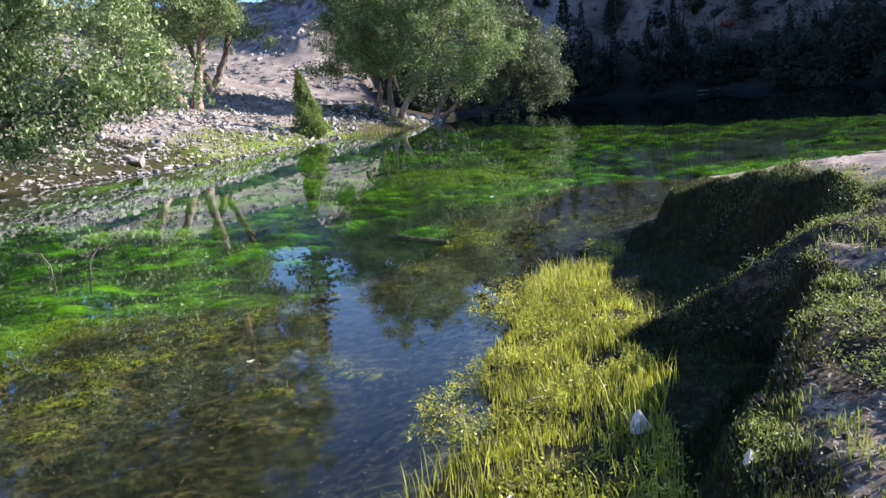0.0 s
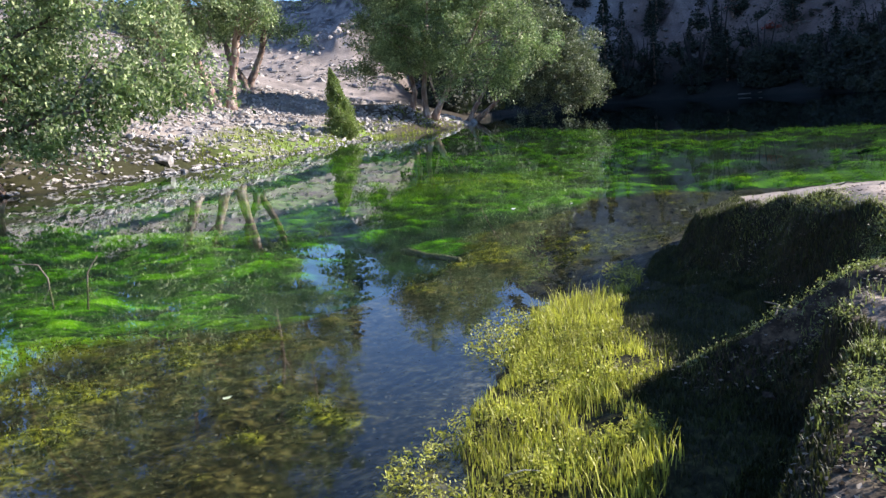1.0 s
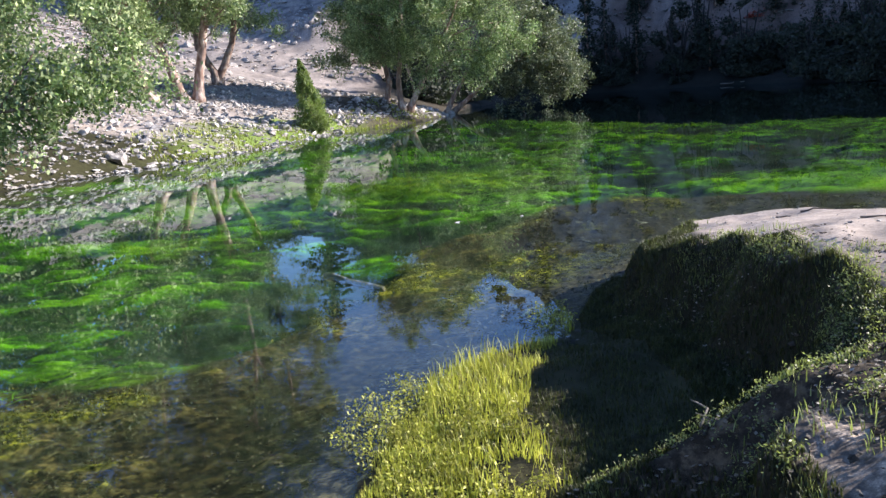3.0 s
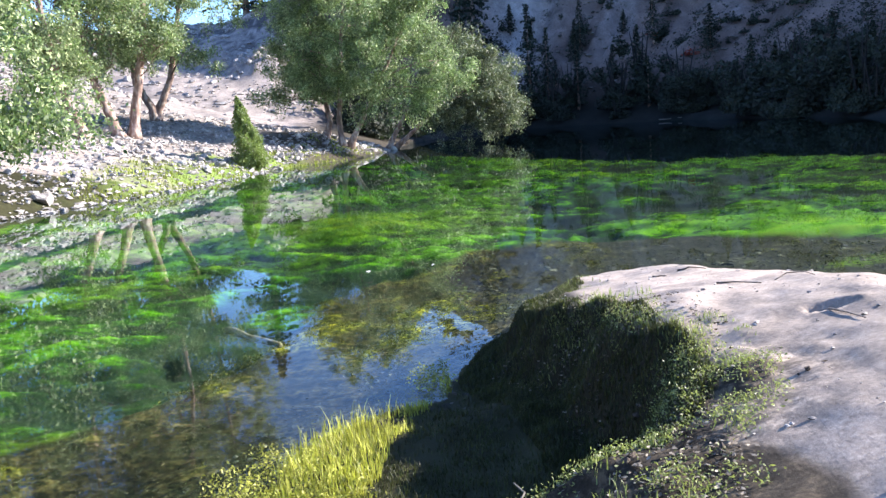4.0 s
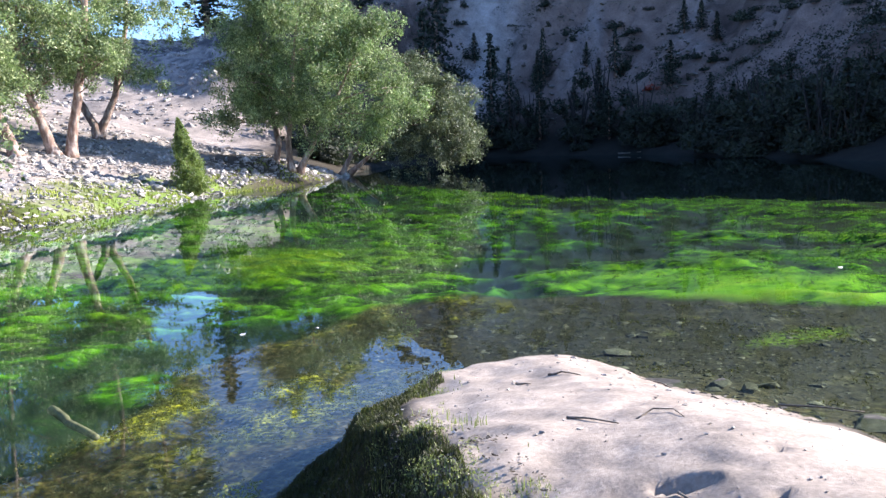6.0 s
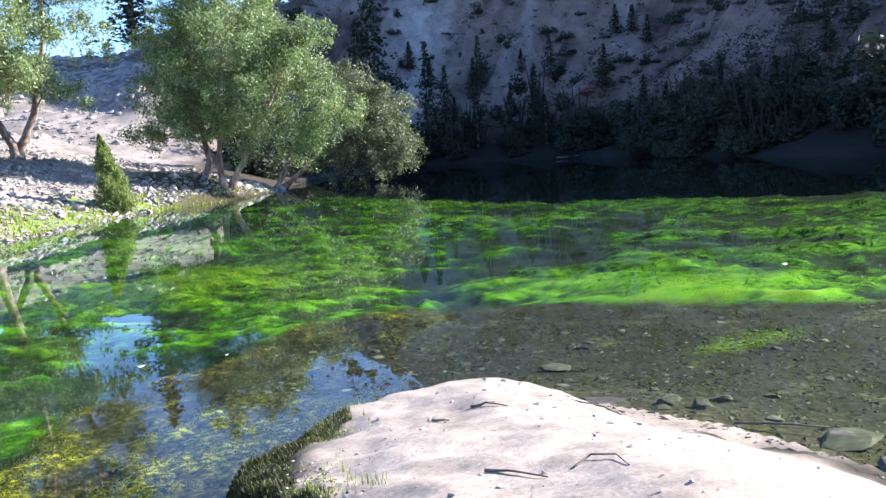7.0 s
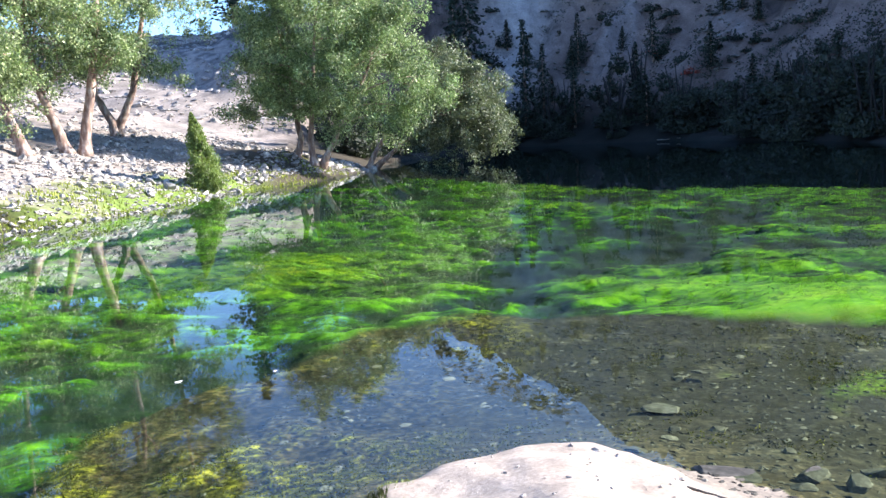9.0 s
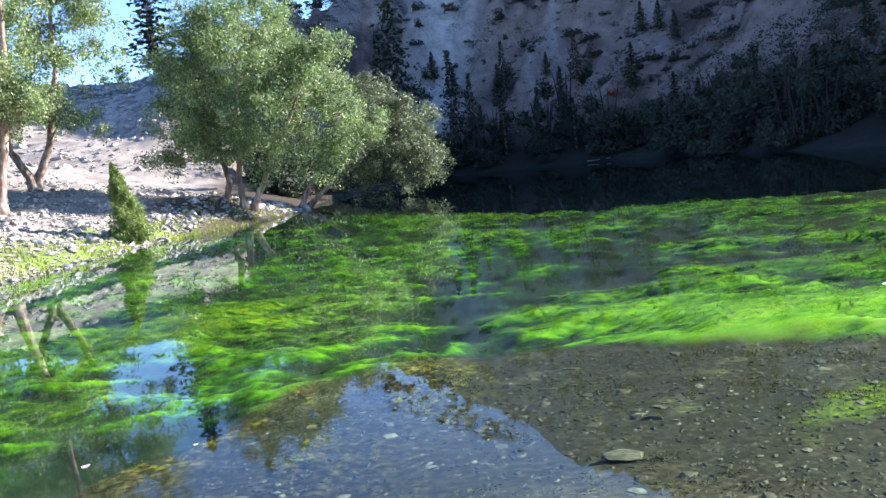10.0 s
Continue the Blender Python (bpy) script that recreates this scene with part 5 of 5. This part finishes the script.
def dock_leaves():
    g = np.random.default_rng(507)
    x, y = g.uniform(-0.6, 2.2, 15000), g.uniform(1.0, 8.0, 15000)
    s, u = inside_distance(LAKE, x, y), inside_distance(UPLAND, x, y)
    ok = (s < 0.28) & (x < shade_line(y)) & (fbm(x, y, 0.4, 3, 96) > 0.05 + 1.5 * np.maximum(s, 0))
    p = np.repeat(np.stack([x[ok], y[ok], np.maximum(land(x[ok], y[ok])[0], 0.0)], 1), 7, 0)
    p = p + g.normal(0, 1, p.shape) * np.array([0.025, 0.025, 0.0]) + np.stack([0 * p[:, 0], 0 * p[:, 0], g.uniform(0.01, 0.085, len(p))], 1)
    v, f = leaf_quads(p, 0.021, 0.1, 0.4, g)
    return tagged(new("marsh_herbs", mesh_from("marsh_herbs", v, f, M_BLADE, False)), "small broad-leaved marsh herbs among the sedge", "herbs", kind="stuff")


dock_leaves()
turf_field("shore_grass", "green grass along the wet foot of the stony bank", 30000, (-10, 2.0, 30, 64),
           lambda x, y, s, u, r: (s < 0.05) & (s > -2.4 + 1.2 * fbm(x, y, 1.5, 3, 86)) & (fbm(x, y, 0.8, 3, 85) + 0.8 * r.random(len(x)) > 0.3), 0.16, 0.022, M_MARGIN, 551)
turf_field("turf", "short turf on the scarp of the bank, coloured dark as shade", 190000, (0.0, 4.0, 0.0, 9.0),
           lambda x, y, s, u, r: (s < -0.05) & (x > shade_line(y)) & (u + 0.3 * fbm(x, y, 1.3, 4, 51) < np.where(y < 4.7, 0.34, 0.56)) & (y < 8.6) & (fbm(x, y, 0.3, 3, 93) + r.random(len(x)) > 0.35), 0.042, 0.0030, M_TURF_SHADE, 511)
turf_field("turf", "dense turf hanging on the steep scarp, coloured dark as shade", 150000, (0.7, 3.0, 1.8, 8.9),
           lambda x, y, s, u, r: (s < -0.05) & (x > shade_line(y)) & (u > -0.2) & (u < np.where(y < 4.7, 0.25, 0.56)), 0.042, 0.0035, M_TURF_SHADE, 515)
turf_field("grass_tuft", "sunlit tufts of grass over the near part of the bank", 60000, (0.8, 3.0, 1.6, 5.3),
           lambda x, y, s, u, r: (u > 0.06) & (u < 1.0) & (fbm(x, y, 0.24, 3, 99) + 0.3 * r.random(len(x)) > 0.62 + 0.4 * np.maximum(u - 0.25, 0) + 0.25 * smooth(3.9, 3.2, y)), 0.05, 0.0028, M_TUFT, 525)
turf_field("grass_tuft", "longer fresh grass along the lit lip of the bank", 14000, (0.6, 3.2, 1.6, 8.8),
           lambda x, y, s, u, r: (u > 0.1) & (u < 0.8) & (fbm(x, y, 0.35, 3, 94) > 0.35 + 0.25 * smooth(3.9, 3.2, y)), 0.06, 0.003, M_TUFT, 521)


turf_field("dry_grass", "short dry yellow grass along the crest of the bank", 60000, (1.9, 3.2, 4.8, 9.3),
           lambda x, y, s, u, r: (u > 0.3) & (u < 0.85) & (fbm(x, y, 0.3, 3, 89) + 0.6 * r.random(len(x)) > 0.35 + 1.2 * np.maximum(u - 0.5, 0)), 0.03, 0.0022, M_TUFT, 527)


def lip_herbs():
    """Small leafy weeds on the lip of the bank and on the spur."""
    g = np.random.default_rng(531)
    x, y = g.uniform(0.6, 3.6, 22000), g.uniform(1.8, 8.6, 22000)
    u = inside_distance(UPLAND, x, y)
    w = np.interp(y, [4.1, 4.45, 4.75, 5.2, 7.5], [0.18, 0.5, 0.5, 0.42, 0.5])
    ok = ((u > 0.7 * w) & (u < w + np.interp(y, [4.4, 5.2, 6.4], [0.4, 0.34, 0.15])) & (fbm(x, y, 0.3, 3, 98) > 0.0 + 0.4 * smooth(5.6, 7.2, y))) | (herb_patch(x, y) + 0.55 * fbm(x, y, 0.16, 3, 90) > 0.85)
    p = np.repeat(np.stack([x[ok], y[ok], land(x[ok], y[ok])[0]], 1), 9, 0)
    p = p + g.normal(0, 1, p.shape) * np.array([0.022, 0.022, 0.0]) + np.stack([0 * p[:, 0], 0 * p[:, 0], g.uniform(0.005, 0.05, len(p))], 1)
    v, f = leaf_quads(p, 0.015, 0.0, 0.4, g)
    return tagged(new("bank_herbs", mesh_from("bank_herbs", v, f, M_TUFT, False)), "small leafy green weeds on the lip of the bank", "herbs", kind="stuff")


lip_herbs()

def bank_litter():
    """Dead leaves and dark clods between the tufts of the near bank."""
    g = np.random.default_rng(541)
    x, y = g.uniform(0.8, 3.9, 30000), g.uniform(1.2, 7.6, 30000)
    u = inside_distance(UPLAND, x, y)
    ok = (u > 0.02) & (u + 0.35 * fbm(x, y, 0.9, 3, 88) < np.interp(y, [3, 4.6, 5.4, 6.2, 7.6], [1.25, 1.0, 0.72, 0.6, 0.5])) & (fbm(x, y, 0.35, 3, 87) + 0.9 * g.random(len(x)) > 0.4)
    p = np.stack([x[ok], y[ok], land(x[ok], y[ok])[0] + 0.006 + 0.012 * g.random(ok.sum())], 1)
    v, f = leaf_quads(p, 0.026, 0.0, 0.55, g)
    v[:, 2] = np.repeat(p[:, 2], 4) + 0.5 * (v[:, 2] - np.repeat(p[:, 2], 4))
    tagged(new("dead_leaves", mesh_from("dead_leaves", v, f, M_DRY, False)), "dry grey-brown fallen leaves between the tufts", "litter", kind="stuff")
    ok = ok & (g.random(len(x)) < 0.10) & (y < 6.2)
    scatter_stones("earth_clods", "dark crumbly earth clods between the tufts", x[ok], y[ok], land(x[ok], y[ok])[0] + 0.004, 0.012 + 0.045 * g.random(ok.sum()) ** 3, M_EARTH, 542, 0.35)


bank_litter()

random.seed(41)
for k in range(16):
    x, y, a = 1.9 + random.gauss(0, 0.15), 4.6 + random.gauss(0, 0.10), random.uniform(0, 6.3)
    l, z = random.uniform(0.08, 0.24), height(x, y)
    tagged(stick("dry_twig", [(x, y, z + 0.02), (x + l * 0.5 * math.cos(a), y + l * 0.5 * math.sin(a), z + 0.05), (x + l * math.cos(a + 0.4), y + l * math.sin(a + 0.4), z + 0.04)], 0.006, 0.003, M_TAN, "dry bleached twig on the grassy spur", "twig", 5), group="dry twigs on the grass")


random.seed(43)
for k in range(26):
    y, a = random.uniform(2.6, 4.6), random.uniform(0, 6.3)
    x = float(np.interp(y, [2.6, 3.6, 4.6], [0.1, 0.45, 0.6])) + random.gauss(0, 0.18)
    l, z = random.uniform(0.08, 0.2), max(height(x, y), 0.0) + random.uniform(0.05, 0.09)
    tagged(stick("dry_stalk", [(x, y, z), (x + l * 0.5 * math.cos(a), y + l * 0.5 * math.sin(a), z + 0.02), (x + l * math.cos(a + 0.3), y + l * math.sin(a + 0.3), z - 0.01)], 0.004, 0.002, M_PALE, "dry bleached stalk lying in the sedge", "stalk", 5), group="dry stalks in the sedge")


def on_mound(x, y, lift=0.008):
    return (x, y, height(x, y) + lift)


stick("fallen_stick", [on_mound(3.56, 5.66), on_mound(3.58, 5.5), on_mound(3.57, 5.34)], 0.005, 0.003, M_WOOD, "short dark stick lying beside a hollow in the soil", "stick")
stick("fallen_stick", [on_mound(3.42, 6.78, 0.008), on_mound(3.5, 6.72, 0.01), on_mound(3.62, 6.58, 0.006)], 0.007, 0.003, M_WOOD, "short dark stick lying on the dry soil", "stick")
stick("fallen_stick", [on_mound(3.64, 8.2, 0.006), on_mound(3.72, 8.16, 0.014), on_mound(3.82, 8.06, 0.006)], 0.009, 0.003, M_WOOD, "short dark stick near the crest of the mound", "stick")
stick("fallen_stick", [on_mound(3.4, 8.06, 0.005), on_mound(3.45, 8.0, 0.010), on_mound(3.48, 7.98, 0.005)], 0.008, 0.003, M_WOOD, "dark broken twig near the crest of the mound", "stick")
stick("root", [on_mound(3.72, 6.62, 0.0), on_mound(3.82, 6.68, 0.016), on_mound(3.9, 6.62, 0.012), on_mound(3.9, 6.48, 0.0)], 0.005, 0.002, M_WOOD, "bare root crossing the dry soil", "root")
stick("root", [on_mound(4.45, 8.95, 0.0), on_mound(4.62, 8.8, 0.018), on_mound(4.8, 8.62, 0.012), on_mound(4.95, 8.5, 0.0)], 0.008, 0.003, M_WOOD, "bare root at the rim of the mound", "root")
for x, y, s in ((4.1, 9.36, 0.09), (4.2, 9.3, 0.06), (3.98, 9.42, 0.05), (4.45, 9.05, 0.06), (3.6, 9.5, 0.06), (4.75, 8.6, 0.05)):
    ob = rock(x, y, s, "pale clod on the rim of the mound")
g = np.random.default_rng(401)
x, y = g.uniform(0.4, 6.2, 2600), g.uniform(1.5, 10.2, 2600)
z, sd_ = land(x, y)
u = inside_distance(UPLAND, x, y)
ok = (u > 0.5) & (g.random(2600) < 0.75)
scatter_stones("soil_crumbs", "small stones and crumbs on the dry soil", x[ok], y[ok], z[ok] + 0.003, 0.008 + 0.03 * g.random(ok.sum()) ** 4, M_ROCK, 402)


def scrap(x, y, tall, label):
    bm = bmesh.new()
    pts = [(-0.4, -0.3, 0), (0.45, -0.25, 0.02), (0.35, 0.4, 0), (-0.3, 0.35, 0.03), (0.02, 0.05, 1.0), (-0.15, 0.2, 0.75)]
    bmesh.ops.convex_hull(bm, input=[bm.verts.new((a * tall * 1.1, b * tall * 0.8, c * tall * 0.85)) for a, b, c in pts])
    bmesh.ops.bevel(bm, geom=bm.edges[:], offset=tall * 0.03, segments=1, affect="EDGES")
    me = bpy.data.meshes.new("white_stone")
    bm.to_mesh(me)
    bm.free()
    me.materials.append(M_PALE)
    ob = tagged(new("white_stone", me), label, "stone")
    ob.matrix_basis = pose(x, y, height(x, y), 0, 0, 20)
    return ob


scrap(0.82, 3.2, 0.11, "small pointed white stone in the sedge")
scrap(0.93, 2.32, 0.06, "small white stone in the shaded turf")
